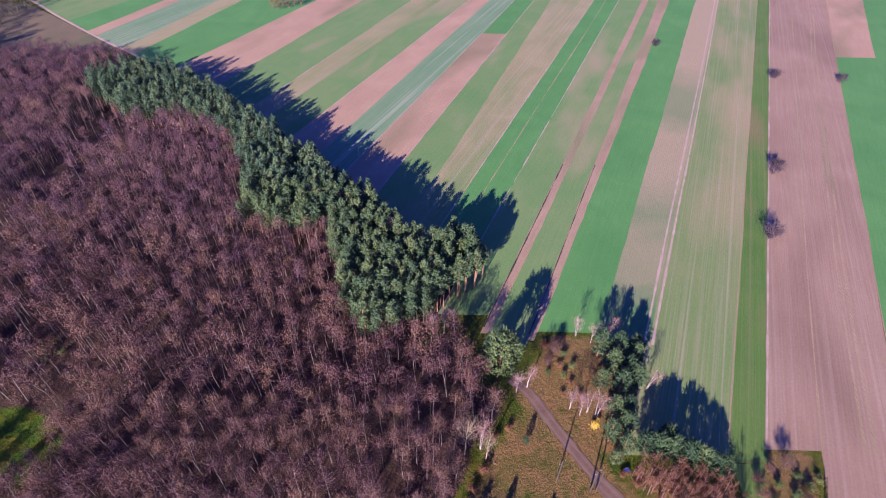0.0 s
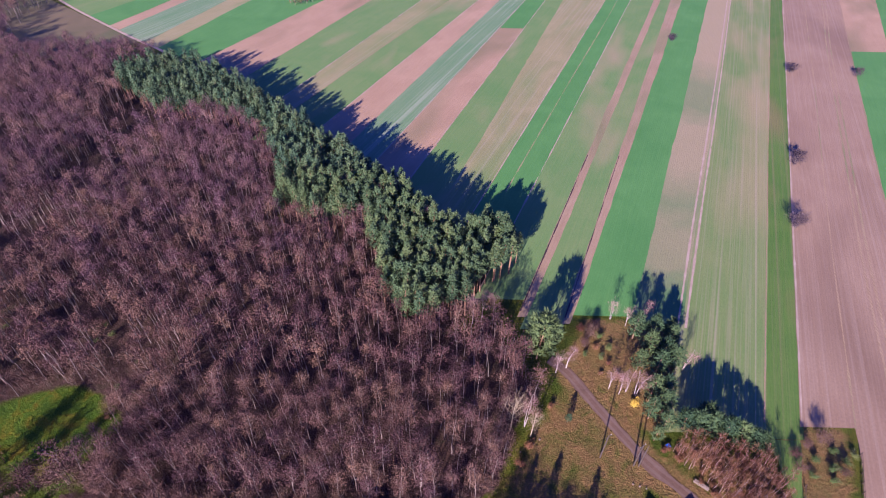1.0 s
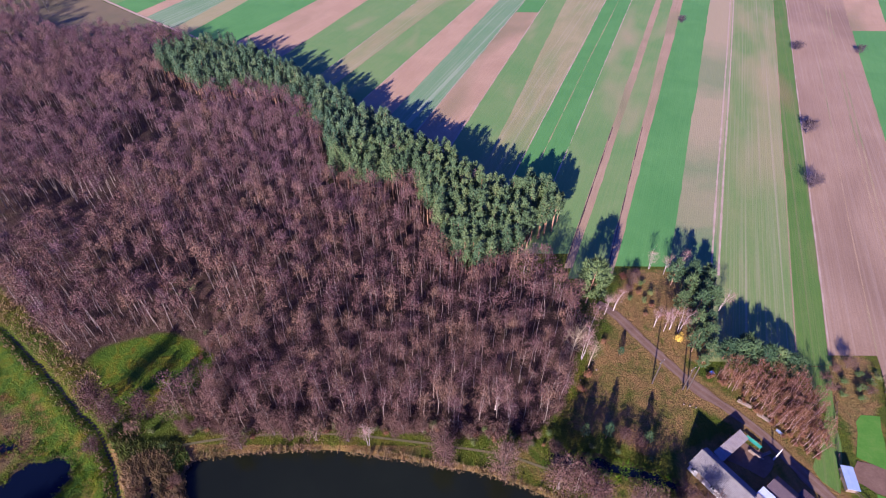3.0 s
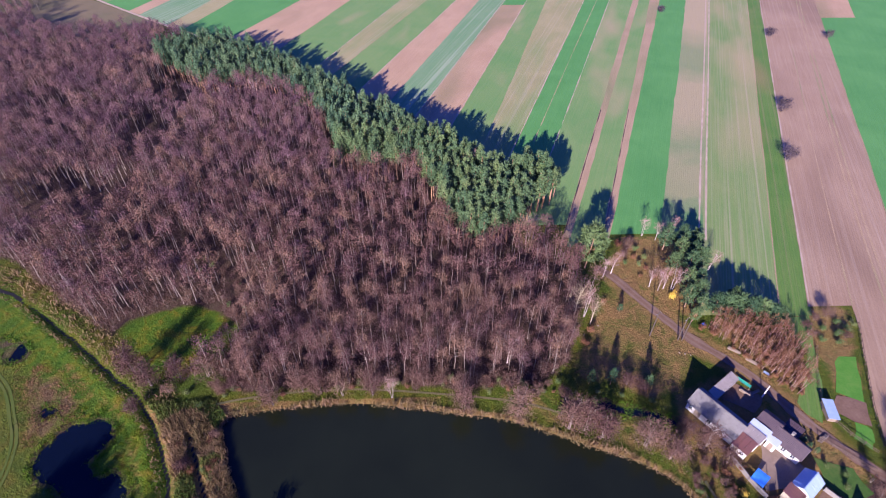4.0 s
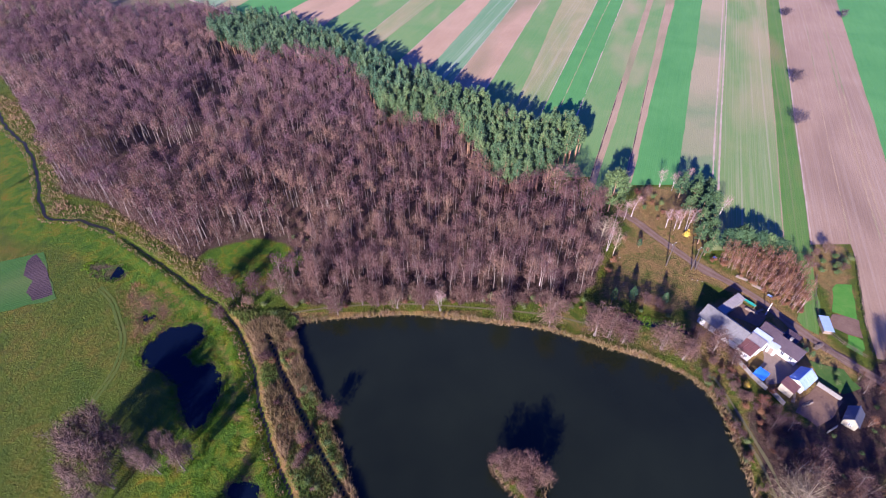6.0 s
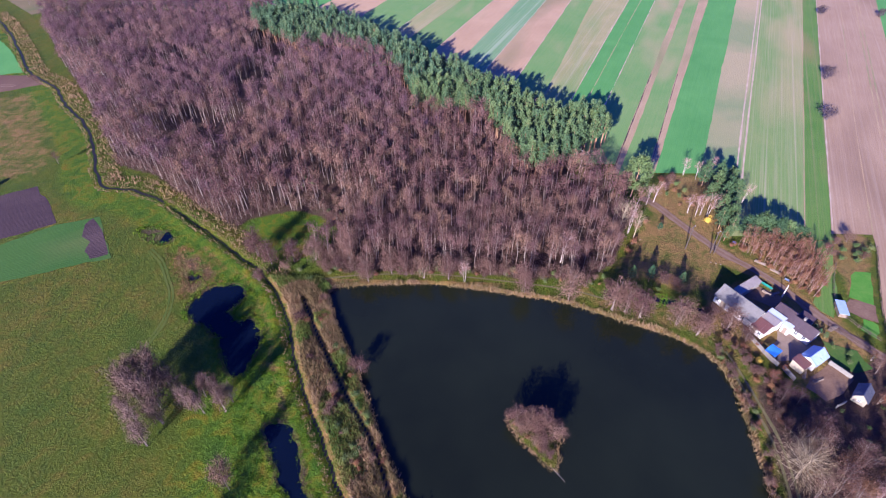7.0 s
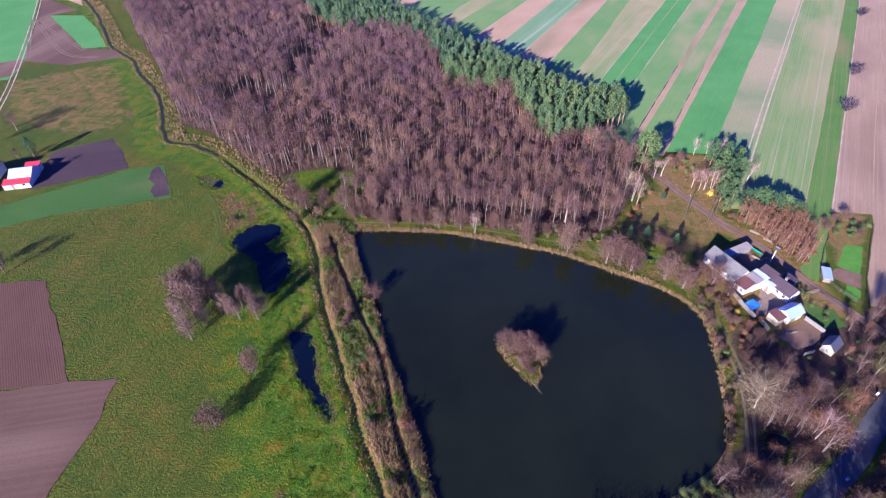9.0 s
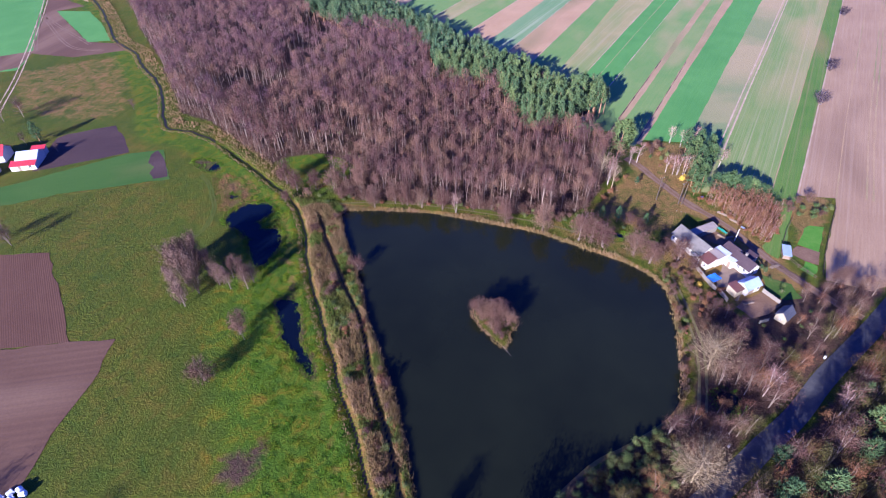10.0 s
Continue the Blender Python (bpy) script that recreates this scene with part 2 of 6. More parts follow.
GREENLEAF = plant_mat("green_shrub_leaves", (0.05, 0.088, 0.025), (0.09, 0.125, 0.036), (0.14, 0.15, 0.048))
LUSHBLADE = plant_mat("lush_blades", (0.035, 0.105, 0.002), (0.065, 0.135, 0.003), (0.11, 0.145, 0.005))
REED = plant_mat("reeds", (0.12, 0.095, 0.035), (0.205, 0.135, 0.064), (0.285, 0.175, 0.1), per_piece=0.5)
SEDGE = plant_mat("sedge", (0.055, 0.105, 0.016), (0.1, 0.13, 0.024), (0.185, 0.15, 0.045), per_piece=0.5)
WORN = speckled("worn_grass", (0.09, 0.095, 0.03), (0.13, 0.11, 0.045), (0.17, 0.13, 0.06), 2.0)
DIRT = speckled("dirt_track", (0.125, 0.07, 0.042), (0.165, 0.098, 0.06), (0.21, 0.13, 0.08), 2.0)
RUTDUST = speckled("rut_dust", (0.155, 0.096, 0.062), (0.19, 0.122, 0.08), (0.23, 0.152, 0.105), 2.0)
YARD = speckled("yard_sand", (0.17, 0.12, 0.085), (0.215, 0.155, 0.112), (0.26, 0.19, 0.14), 1.0)
TRACK = speckled("pale_track", (0.33, 0.23, 0.155), (0.43, 0.31, 0.21), (0.5, 0.38, 0.27), 2.0)
ASPHALT = speckled("asphalt", (0.055, 0.055, 0.06), (0.075, 0.075, 0.08), (0.11, 0.105, 0.10), 1.2, 0.8)
PLOT = speckled("winter_green", (0.05, 0.165, 0.014), (0.07, 0.205, 0.02), (0.105, 0.215, 0.03), 2.5)
PATHGRASS = speckled("yellowed_path_grass", (0.05, 0.085, 0.008), (0.075, 0.098, 0.012), (0.1, 0.1, 0.018), 1.0)
LAWNGRASS = speckled("garden_grass", (0.03, 0.075, 0.01), (0.05, 0.105, 0.015), (0.095, 0.11, 0.025), 1.0)
FENCEWOOD = speckled("brown_fence_wood", (0.075, 0.048, 0.034), (0.11, 0.074, 0.054), (0.15, 0.105, 0.08), 3.0)
PLASTER = speckled("white_plaster", (0.42, 0.39, 0.35), (0.54, 0.51, 0.46), (0.6, 0.57, 0.52), 1.2, 0.8)
CREAM = speckled("cream_plaster", (0.28, 0.235, 0.165), (0.33, 0.28, 0.2), (0.36, 0.31, 0.225), 1.2, 0.8)
CONCRETE = speckled("concrete", (0.16, 0.14, 0.12), (0.215, 0.19, 0.165), (0.26, 0.235, 0.205), 2.0)
GREYROOF = metal_sheet("fibre_cement", (0.155, 0.142, 0.132), (0.1, 0.09, 0.084), 0.85)
TANROOF = metal_sheet("tan_sheet", (0.26, 0.22, 0.19), (0.21, 0.17, 0.14), 0.7)
REDROOF = metal_sheet("red_brown_sheet", (0.13, 0.05, 0.04), (0.1, 0.048, 0.04), 0.6)
DARKROOF = metal_sheet("dark_brown_roof", (0.048, 0.028, 0.034), (0.07, 0.042, 0.044), 0.6)
SLATE = metal_sheet("slate_blue_roof", (0.055, 0.06, 0.085), (0.09, 0.09, 0.11), 0.5)
BLUEROOF = metal_sheet("blue_white_sheet", (0.29, 0.38, 0.5), (0.37, 0.45, 0.53), 0.35)
WHITEROOF = metal_sheet("white_sheet", (0.42, 0.47, 0.53), (0.48, 0.52, 0.55), 0.4)
SCARLET = metal_sheet("scarlet_sheet", (0.50, 0.035, 0.05), (0.42, 0.05, 0.06), 0.45)
TARP = speckled("blue_tarp", (0.03, 0.13, 0.50), (0.045, 0.19, 0.62), (0.08, 0.25, 0.68), 1.5, 0.45)
GREENTARP = speckled("green_tarp", (0.03, 0.30, 0.17), (0.04, 0.40, 0.24), (0.06, 0.45, 0.28), 1.5, 0.5)
WOOD = speckled("grey_wood", (0.14, 0.10, 0.075), (0.22, 0.165, 0.12), (0.28, 0.22, 0.17), 3.0)
DARKWOOD = speckled("tarred_wood", (0.05, 0.038, 0.03), (0.075, 0.056, 0.044), (0.1, 0.075, 0.06), 3.0)
DARKGLASS = Nodes("window_glass", 0.1, spec=0.6).done((0.03, 0.035, 0.045))
WHITE = speckled("white_paint", (0.72, 0.72, 0.70), (0.80, 0.80, 0.78), (0.84, 0.84, 0.82), 2.0, 0.6)


# ---- mesh helpers ----
def mesh_np(name, verts, faces, mat, tint=None, smooth=False):
    """A mesh from arrays of corners and of triangles or quads."""
    verts, faces = np.asarray(verts, np.float32), np.asarray(faces, np.int32)
    me = bpy.data.meshes.new(name)
    k = faces.shape[1]
    me.vertices.add(len(verts))
    me.vertices.foreach_set("co", verts.ravel())
    me.loops.add(faces.size)
    me.loops.foreach_set("vertex_index", faces.ravel())
    me.polygons.add(len(faces))
    me.polygons.foreach_set("loop_start", np.arange(0, faces.size, k, dtype=np.int32))
    me.polygons.foreach_set("loop_total", np.full(len(faces), k, np.int32))
    if smooth:
        me.polygons.foreach_set("use_smooth", np.ones(len(faces), bool))
    if tint is not None:
        me.attributes.new("tint", "FLOAT", "POINT").data.foreach_set("value", np.asarray(tint, np.float32))
    me.update()
    me.validate()
    me.materials.append(mat)
    return me


def part(name, bm, material, parent, label=""):
    """Links a bmesh or a mesh as one part under a thing or a part."""
    me = bm
    if not isinstance(bm, bpy.types.Mesh):
        me = bpy.data.meshes.new(name)
        bm.normal_update()
        bm.to_mesh(me)
        bm.free()
        me.materials.append(material)
    ob = new(name, me)
    ob.parent = parent
    return tagged(ob, label)


def thing(name, m, label, category, group="", kind=""):
    ob = new(name)
    ob.matrix_basis = m
    ob.empty_display_size = 0.3
    return tagged(ob, label, category, group, kind)


def box(bm, x0, x1, y0, y1, z0, z1, bevel=0.0):
    made = bmesh.ops.create_cube(bm, size=1.0, matrix=Matrix.Translation(((x0 + x1) / 2, (y0 + y1) / 2, (z0 + z1) / 2))
                                 @ Matrix.Diagonal((x1 - x0, y1 - y0, z1 - z0, 1)))
    if bevel:
        edges = list({e for v in made["verts"] for e in v.link_edges})
        bmesh.ops.bevel(bm, geom=edges, offset=bevel, segments=1, affect="EDGES")
    return bm


def boxed(*dims, bevel=0.02):
    return box(bmesh.new(), *dims, bevel=bevel)


def slab(points, thick):
    """A flat or sloping polygon with thickness downwards."""
    bm = bmesh.new()
    top = [bm.verts.new(p) for p in points]
    low = [bm.verts.new((p[0], p[1], p[2] - thick)) for p in points]
    bm.faces.new(top)
    bm.faces.new(low[::-1])
    for i in range(len(points)):
        j = (i + 1) % len(points)
        bm.faces.new((top[j], top[i], low[i], low[j]))
    return bm


def spline(points, step=2.0, closed=False):
    """A smooth line through plan points, as an array of x, y."""
    p = np.array(points, float)
    if closed:
        p = np.vstack([p[-1:], p, p[:2]])
    else:
        p = np.vstack([2 * p[0] - p[1], p, 2 * p[-1] - p[-2]])
    out = []
    for a, b, c, d in zip(p[:-3], p[1:-2], p[2:-1], p[3:]):
        k = max(1, int(np.hypot(*(c - b)) / step))
        t = (np.arange(k) / k)[:, None]
        out.append(0.5 * (2 * b + (c - a) * t + (2 * a - 5 * b + 4 * c - d) * t ** 2 + (3 * b - a - 3 * c + d) * t ** 3))
    if not closed:
        out.append(p[-2][None])
    return np.vstack(out)


def inside(pts, poly):
    x, y = pts[:, 0], pts[:, 1]
    res = np.zeros(len(pts), bool)
    for (x0, y0), (x1, y1) in zip(poly, np.roll(poly, -1, 0)):
        if y0 != y1:
            res ^= ((y0 > y) != (y1 > y)) & (x < (x1 - x0) * (y - y0) / (y1 - y0) + x0)
    return res


def line_dist(pts, line, closed=False):
    best = np.full(len(pts), 1e9)
    ends = np.roll(line, -1, 0) if closed else line[1:]
    for a, b in zip(line, ends):
        d = b - a
        t = np.clip(((pts - a) @ d) / max(d @ d, 1e-9), 0, 1)
        best = np.minimum(best, np.hypot(*(pts - a - t[:, None] * d).T))
    return best


def signed(pts, poly):
    """Distance to the outline, negative inside."""
    d = line_dist(pts, poly, True)
    return np.where(inside(pts, poly), -d, d)


def ribbon(line, width, z):
    """Left and right edges of a band along a line, as quads. width may be an array."""
    d = np.gradient(line, axis=0)
    d /= np.hypot(*d.T)[:, None]
    side = np.stack([-d[:, 1], d[:, 0]], 1) * (np.asarray(width) / 2 * np.ones(len(line)))[:, None]
    z = np.asarray(z) * np.ones(len(line))
    v = np.vstack([np.c_[line + side, z], np.c_[line - side, z]])
    n = len(line)
    i = np.arange(n - 1)
    return v, np.stack([i + n, i + n + 1, i + 1, i], 1)


# ---- the plan ----
SHORE = spline([(-76, 29.5), (-67.7, 31.4), (-59.7, 32.2), (-49, 32.5), (-38, 31.2), (-27, 29.4), (-16, 27.4), (-8.4, 24.5), (1.7, 20.3),
                (9.2, 17.2), (15.4, 12.4), (18.3, 6.5), (18.7, -1.3), (18.2, -10.3), (17.6, -18.5), (16.2, -24.6), (12.3, -30.7),
                (3.6, -37.7), (-3.3, -42.4), (-11.4, -51), (-20, -61), (-33, -62), (-36.5, -54.7), (-42, -41.3), (-45.5, -33.5),
                (-50, -25), (-56, -14.6), (-61.5, -2.5), (-68, 10.2), (-74.3, 22.4)], 1.5, True)
BROOKLINE = spline([(-420, 330), (-302.8, 226.7), (-265.6, 187.1), (-242.4, 160.5), (-220.6, 144.5), (-205.7, 128.1), (-189, 112.5), (-177, 96), (-167.3, 80),
                    (-160, 72.6), (-149.4, 71.2), (-139.6, 67), (-127.2, 58.4), (-115.4, 50), (-104, 41), (-96, 34.8), (-88.8, 25.6),
                    (-83.7, 16.6), (-79.7, 6), (-73, -6.3), (-65.9, -18.8), (-60.8, -28.2), (-56.2, -36.6), (-51.9, -42.7), (-44.8, -56), (-36, -75), (-20, -110)], 1.2)
BROOKLINE = BROOKLINE + np.array([(noise.noise((x * 0.22, y * 0.22, 1.0)), noise.noise((x * 0.22, y * 0.22, 9.0))) for x, y in BROOKLINE]) * 0.75
DITCH = spline([(-82.5, 26), (-74.8, 11.8), (-66.8, -1.1), (-59.3, -12.2), (-54.5, -22.3), (-50.4, -32.7), (-45.3, -41.6), (-42.2, -48.5), (-38.6, -56), (-34, -66)], 1.2)
POOLS = [spline(p, 0.6, True) for p in (
    [(-110.6, 19.9), (-110.9, 24), (-107.2, 29.3), (-100.3, 30.2), (-98.6, 24.7), (-100.4, 21.2), (-98, 18.1), (-93.2, 18.2), (-90.6, 14.7), (-89.6, 9.1), (-90.6, 3.9), (-92.6, 1.6), (-95.9, 5.2), (-99.3, 11.4), (-103.2, 15.4), (-106.8, 16.4)],
    [(-81.6, -9.8), (-77.4, -9.3), (-75.6, -12), (-72.2, -17.9), (-71.2, -21.8), (-66.8, -27.5), (-64.6, -31.4), (-66, -30.9), (-71.1, -25.6), (-75.1, -22.4), (-77.8, -17.7), (-80.9, -12.7)],
    [(-138.6, 51.5), (-133, 52.2), (-127.4, 49), (-128.8, 46), (-134.4, 48.1)],
    [(-116, 33.3), (-113.6, 33.9), (-112.5, 32.2), (-114.7, 31.4)],
    [(-4.5, 32.5), (-2.6, 33.6), (-1.2, 31.6), (3.4, 31.5), (8.2, 30.2), (14.2, 28.8), (19, 26.2), (18.4, 25.1), (12.3, 27.1), (6.4, 28.4), (1, 29.9), (-4.2, 29.8)],
    [(23.4, -23.6), (25.4, -22), (28, -23), (28.4, -26), (26, -27.6), (23.6, -26.4)])]
POOLS = [p + np.array([(noise.noise((x * 0.45, y * 0.45, 2.0)), noise.noise((x * 0.45, y * 0.45, 7.0))) for x, y in p]) * 0.9 for p in POOLS]
FOREST = np.array([(-101, 46), (-112, 55), (-129, 67), (-147, 80.5), (-163, 86), (-178, 106), (-201, 136), (-241, 180), (-275, 225), (-268, 262), (-207, 240),
                   (-196, 246), (-150, 243), (-148, 208), (-122, 184), (-100, 181), (-80, 168), (-68, 150), (-64, 124), (-48, 117), (-35, 118), (-29, 100),
                   (-24, 82), (-12, 80), (2, 83), (7, 70), (11, 64), (4, 54), (0, 42), (-8, 36), (-24, 35.5), (-42, 37.5), (-60, 37), (-74, 36), (-78, 40)], float)
CLEARING = spline([(-108, 55.5), (-101.5, 60), (-92, 62.2), (-82, 57.5), (-78.5, 52), (-80.5, 46), (-87, 39.6), (-94, 41.5), (-103, 48.5)], 2, True)
PINES = np.array([(10, 106), (0, 117), (-10, 112), (-23.5, 130), (-45, 153), (-78.6, 184), (-109, 213), (-131, 227), (-153, 216), (-151.5, 205), (-124, 182), (-100, 182),
                  (-80, 168), (-68, 146), (-61, 121), (-48, 116), (-36, 118), (-29, 99), (-25, 82), (-16, 79), (-8, 82.5), (-3, 90), (3, 98)], float)
ISLAND = spline([(-31, -6.6), (-28.9, -10.6), (-25.5, -14.2), (-22.9, -16.6), (-21.7, -15), (-21.6, -12), (-20, -9), (-23.3, -6.3), (-27.7, -5)], 1.0, True)
LAWN = np.array([(5, 52), (12, 64), (17, 68), (33, 45), (24, 31), (15, 30), (2, 36), (-2, 40)], float)
BIRCHSTAND = np.array([(35, 51), (38.5, 46.5), (42.6, 40), (45.6, 33.6), (49, 31), (53, 35), (55.6, 41.5), (54.5, 48), (46, 51.6), (40, 52.6)], float)
RUST = [spline(p, 2, True) for p in ([(-127, 45), (-116.4, 43.5), (-105.7, 35.2), (-108, 28), (-113.8, 24), (-121.2, 33.2)], [(-77, -51), (-72, -47.6), (-67.4, -46), (-65.6, -50), (-66, -56), (-70, -60), (-76, -58)])]
EASTWOOD = np.array([(19, -26), (22, -8), (24, 4), (28, 6), (36, 0), (46, 9), (56, 14), (66, 20), (74, 16), (60, 0), (46, -15), (26, -35), (16, -47), (2, -56), (-14, -58), (-8, -48), (6, -37)], float)
SOUTHWOOD = np.array([(13, -55), (25.3, -44.2), (32.5, -37), (41.3, -28.6), (50.3, -18.2), (63, -5.4), (80, 12), (94, 2), (86, -30), (60, -58), (30, -66), (8, -64)], float)
COPSE = np.array([(16, 72), (21, 81), (25, 87), (37, 86), (46, 84), (44, 70), (38, 58), (34, 50), (30, 57), (24, 64)], float)
GARDEN = np.array([(59, 58), (77, 58), (58, 17), (46, 25), (33, 38), (20, 33), (17, 20), (24, 12), (50, 10), (56, 14)], float)
YARDS = np.array([(26, 22), (34, 36), (46, 24), (51, 14), (49, 6), (45, -2.5), (40, -2.5), (33, 3), (27, 12)], float)
FIELDTURN = 22.5
DRYMEADOW = np.array([(-275, 118), (-228, 147), (-207, 126), (-187, 97), (-180, 82), (-187, 74), (-202, 67), (-238, 74)], float)
DIRTROAD = np.array([(17.8, 69.2), (22.2, 61.5), (26.8, 54), (31, 47.6), (36.2, 42.2), (40.8, 36.6), (44.4, 29.6), (48, 23.5)], float)
EASTBANK = np.array([(-24, 36), (-10, 26), (0, 21), (12, 16), (18, 8), (18.5, -5), (17, -24), (24, -24), (27, 0), (28, 10), (25, 22), (14, 30), (2, 35), (-8, 36)], float)


def ground_height(p):
    z = np.zeros(len(p))
    near = (p[:, 0] > -130) & (p[:, 0] < 40) & (p[:, 1] > -120) & (p[:, 1] < 70)
    q = p[near]
    sd = np.minimum(signed(q, SHORE), 60)
    drop = -1.5 * np.clip((0.8 - sd) / 3.2, 0, 1)
    isle = signed(q, ISLAND)
    drop = np.where(sd < 0, np.maximum(drop, 0.15 - 1.6 * np.clip((isle + 0.6) / 2.0, 0, 1)), drop)
    for pool in POOLS:
        drop = np.minimum(drop, -0.4 * np.clip((0.7 - signed(q, pool)) / 2.2, 0, 1))
    dd = line_dist(q, DITCH)
    drop = np.minimum(drop, -0.55 * np.clip((0.65 - dd) / 0.55, 0, 1))
    z[near] = drop
    run = (p[:, 0] < 0) & (p[:, 1] < 360) & (p[:, 1] > -125) & (p[:, 0] > -430)
    d = line_dist(p[run], BROOKLINE)
    cut = -0.6 * np.clip((0.75 - d) / 0.55, 0, 1) + 0.25 * np.exp(-((d - 2.8) / 1.0) ** 2)
    cut *= np.clip((p[run][:, 0] + 137) / 7, 0, 1)
    z[run] = np.where(cut < -0.02, np.minimum(z[run], cut), z[run] + np.maximum(cut, 0) * (z[run] > -0.1))
    return z


def axis_lines(*spans):
    out = [np.arange(a, b, s) for a, b, s in spans]
    return np.unique(np.concatenate(out).round(3))


def make_ground():
    xs = axis_lines((-3000, -450, 150), (-450, -320, 10), (-320, -135, 2.0), (-135, -30, 0.65), (-30, 25, 0.8), (25, 90, 2.0), (90, 300, 10), (300, 3001, 150))
    ys = axis_lines((-3000, -240, 150), (-240, -125, 10), (-125, -68, 3), (-68, 72, 0.7), (72, 240, 2.0), (240, 400, 10), (400, 3201, 150))
    gx, gy = np.meshgrid(xs, ys)
    p = np.stack([gx.ravel(), gy.ravel()], 1)
    z = ground_height(p)
    z += np.where(z > -0.05, -np.abs(rng.normal(0, 0.04, len(z))), 0) * (np.abs(p[:, 0] + 50) < 110)
    nx, ny = len(xs), len(ys)
    i = (np.arange(ny - 1)[:, None] * nx + np.arange(nx - 1)).ravel()
    me = mesh_np("ground", np.c_[p, z], np.stack([i, i + 1, i + nx + 1, i + nx], 1), GROUND, smooth=True)
    zone = np.zeros((len(p), 4), np.float32)
    zone[:, 3] = 1

    def soft(poly, w=3.0):
        return np.clip(0.5 - signed(p, poly) / (2 * w), 0, 1)
    clear = soft(CLEARING)
    zone[:, 0] = np.maximum.reduce([soft(FOREST) * (1 - clear), soft(PINES), soft(EASTWOOD), soft(SOUTHWOOD)] + [soft(RUST[0], 4) * 0.48, soft(RUST[1], 4) * 0.62] + [0.52 * np.clip(1.3 - signed(p, q) / 2.2, 0, 1) for q in POOLS])
    d = line_dist(p, BROOKLINE)
    westside = p[:, 0] < np.interp(p[:, 1], BROOKLINE[::-1, 1], BROOKLINE[::-1, 0])
    south = np.clip((40 - p[:, 1]) / 60, 0, 1) * 22
    zone[:, 1] = np.maximum(np.clip(1.2 - d / (16 + south), 0, 1) * westside, clear)
    zone[:, 1] = np.maximum(zone[:, 1], np.clip(1.1 - d / 7, 0, 1) * 0.4)
    tan = np.maximum.reduce([soft(r, 6) * 0.62 for r in RUST] + [soft(DRYMEADOW, 9) * 0.5, soft(LAWN, 3) * 0.57, soft(GARDEN, 3) * 0.68, soft(COPSE, 3) * 0.76, soft(YARDS, 3) * 0.6, soft(BIRCHSTAND, 4) * 0.9, np.clip(1.0 - line_dist(p, DIRTROAD) / 8.0, 0, 1) * 0.9, soft(EASTBANK, 3) * 0.47, 0.44 * np.exp(-((d - 5) / 2.6) ** 2) * westside * (p[:, 1] < 46) * (p[:, 0] > -125)])
    between = (~westside) & (p[:, 1] < 34) & (p[:, 1] > -120) & (p[:, 0] < -30) & (signed(p, SHORE) > -1)
    shore = np.clip(1.1 - np.abs(signed(p, SHORE)) / 1.9, 0, 1)
    zone[:, 2] = np.maximum.reduce([tan, between * 0.56, shore])
    me.color_attributes.new("zone", "FLOAT_COLOR", "POINT").data.foreach_set("color", zone.ravel())
    tagged(new("ground", me), "grassy meadow ground with lush green patches and leaf litter", "ground", kind="structure")


make_ground()


def polygon_sheet(name, line, z, mat, label, category):
    bm = bmesh.new()
    bm.faces.new([bm.verts.new((x, y, z)) for x, y in line])
    bmesh.ops.triangulate(bm, faces=bm.faces[:])
    me = bpy.data.meshes.new(name)
    bm.normal_update()
    for f in bm.faces:
        if f.normal.z < 0:
            f.normal_flip()
    bm.to_mesh(me)
    bm.free()
    me.materials.append(mat)
    return tagged(new(name, me), label, category, kind="structure")


def grown(line, by):
    d = np.gradient(np.vstack([line[-1:], line, line[:1]]), axis=0)[1:-1]
    d /= np.hypot(*d.T)[:, None]
    side = np.stack([d[:, 1], -d[:, 0]], 1)
    area = np.sum(line[:, 0] * np.roll(line[:, 1], -1) - line[:, 1] * np.roll(line[:, 0], -1))
    return line + side * by * (1 if area > 0 else -1)


polygon_sheet("pond_water", grown(SHORE, 1.2), -0.3, WATER, "dark still pond water with a faint sky sheen", "water")
for pool in POOLS:
    polygon_sheet("meadow_pool", grown(pool, 0.5), -0.13, POOL, "dark shallow pool of standing water in the meadow", "water")
for name, line, w, z, lab in (("brook", BROOKLINE, 1.35, -0.4, "narrow dark brook winding between grassy banks"), ("ditch", DITCH, 0.7, -0.36, "narrow dark ditch between reed banks")):
    v, f = ribbon(line, w * (1 - 0.3 * np.clip((-131 - line[:, 0]) / 7, 0, 1)) * rng.uniform(0.8, 1.15, len(line)), z + (0.035 - z) * np.clip((-131 - line[:, 0]) / 7, 0, 1))
    tagged(new(name, mesh_np(name, v, f, BROOK)), lab, "water", kind="structure")


# ---- the fields beyond the wood ----
strip_count = [0]


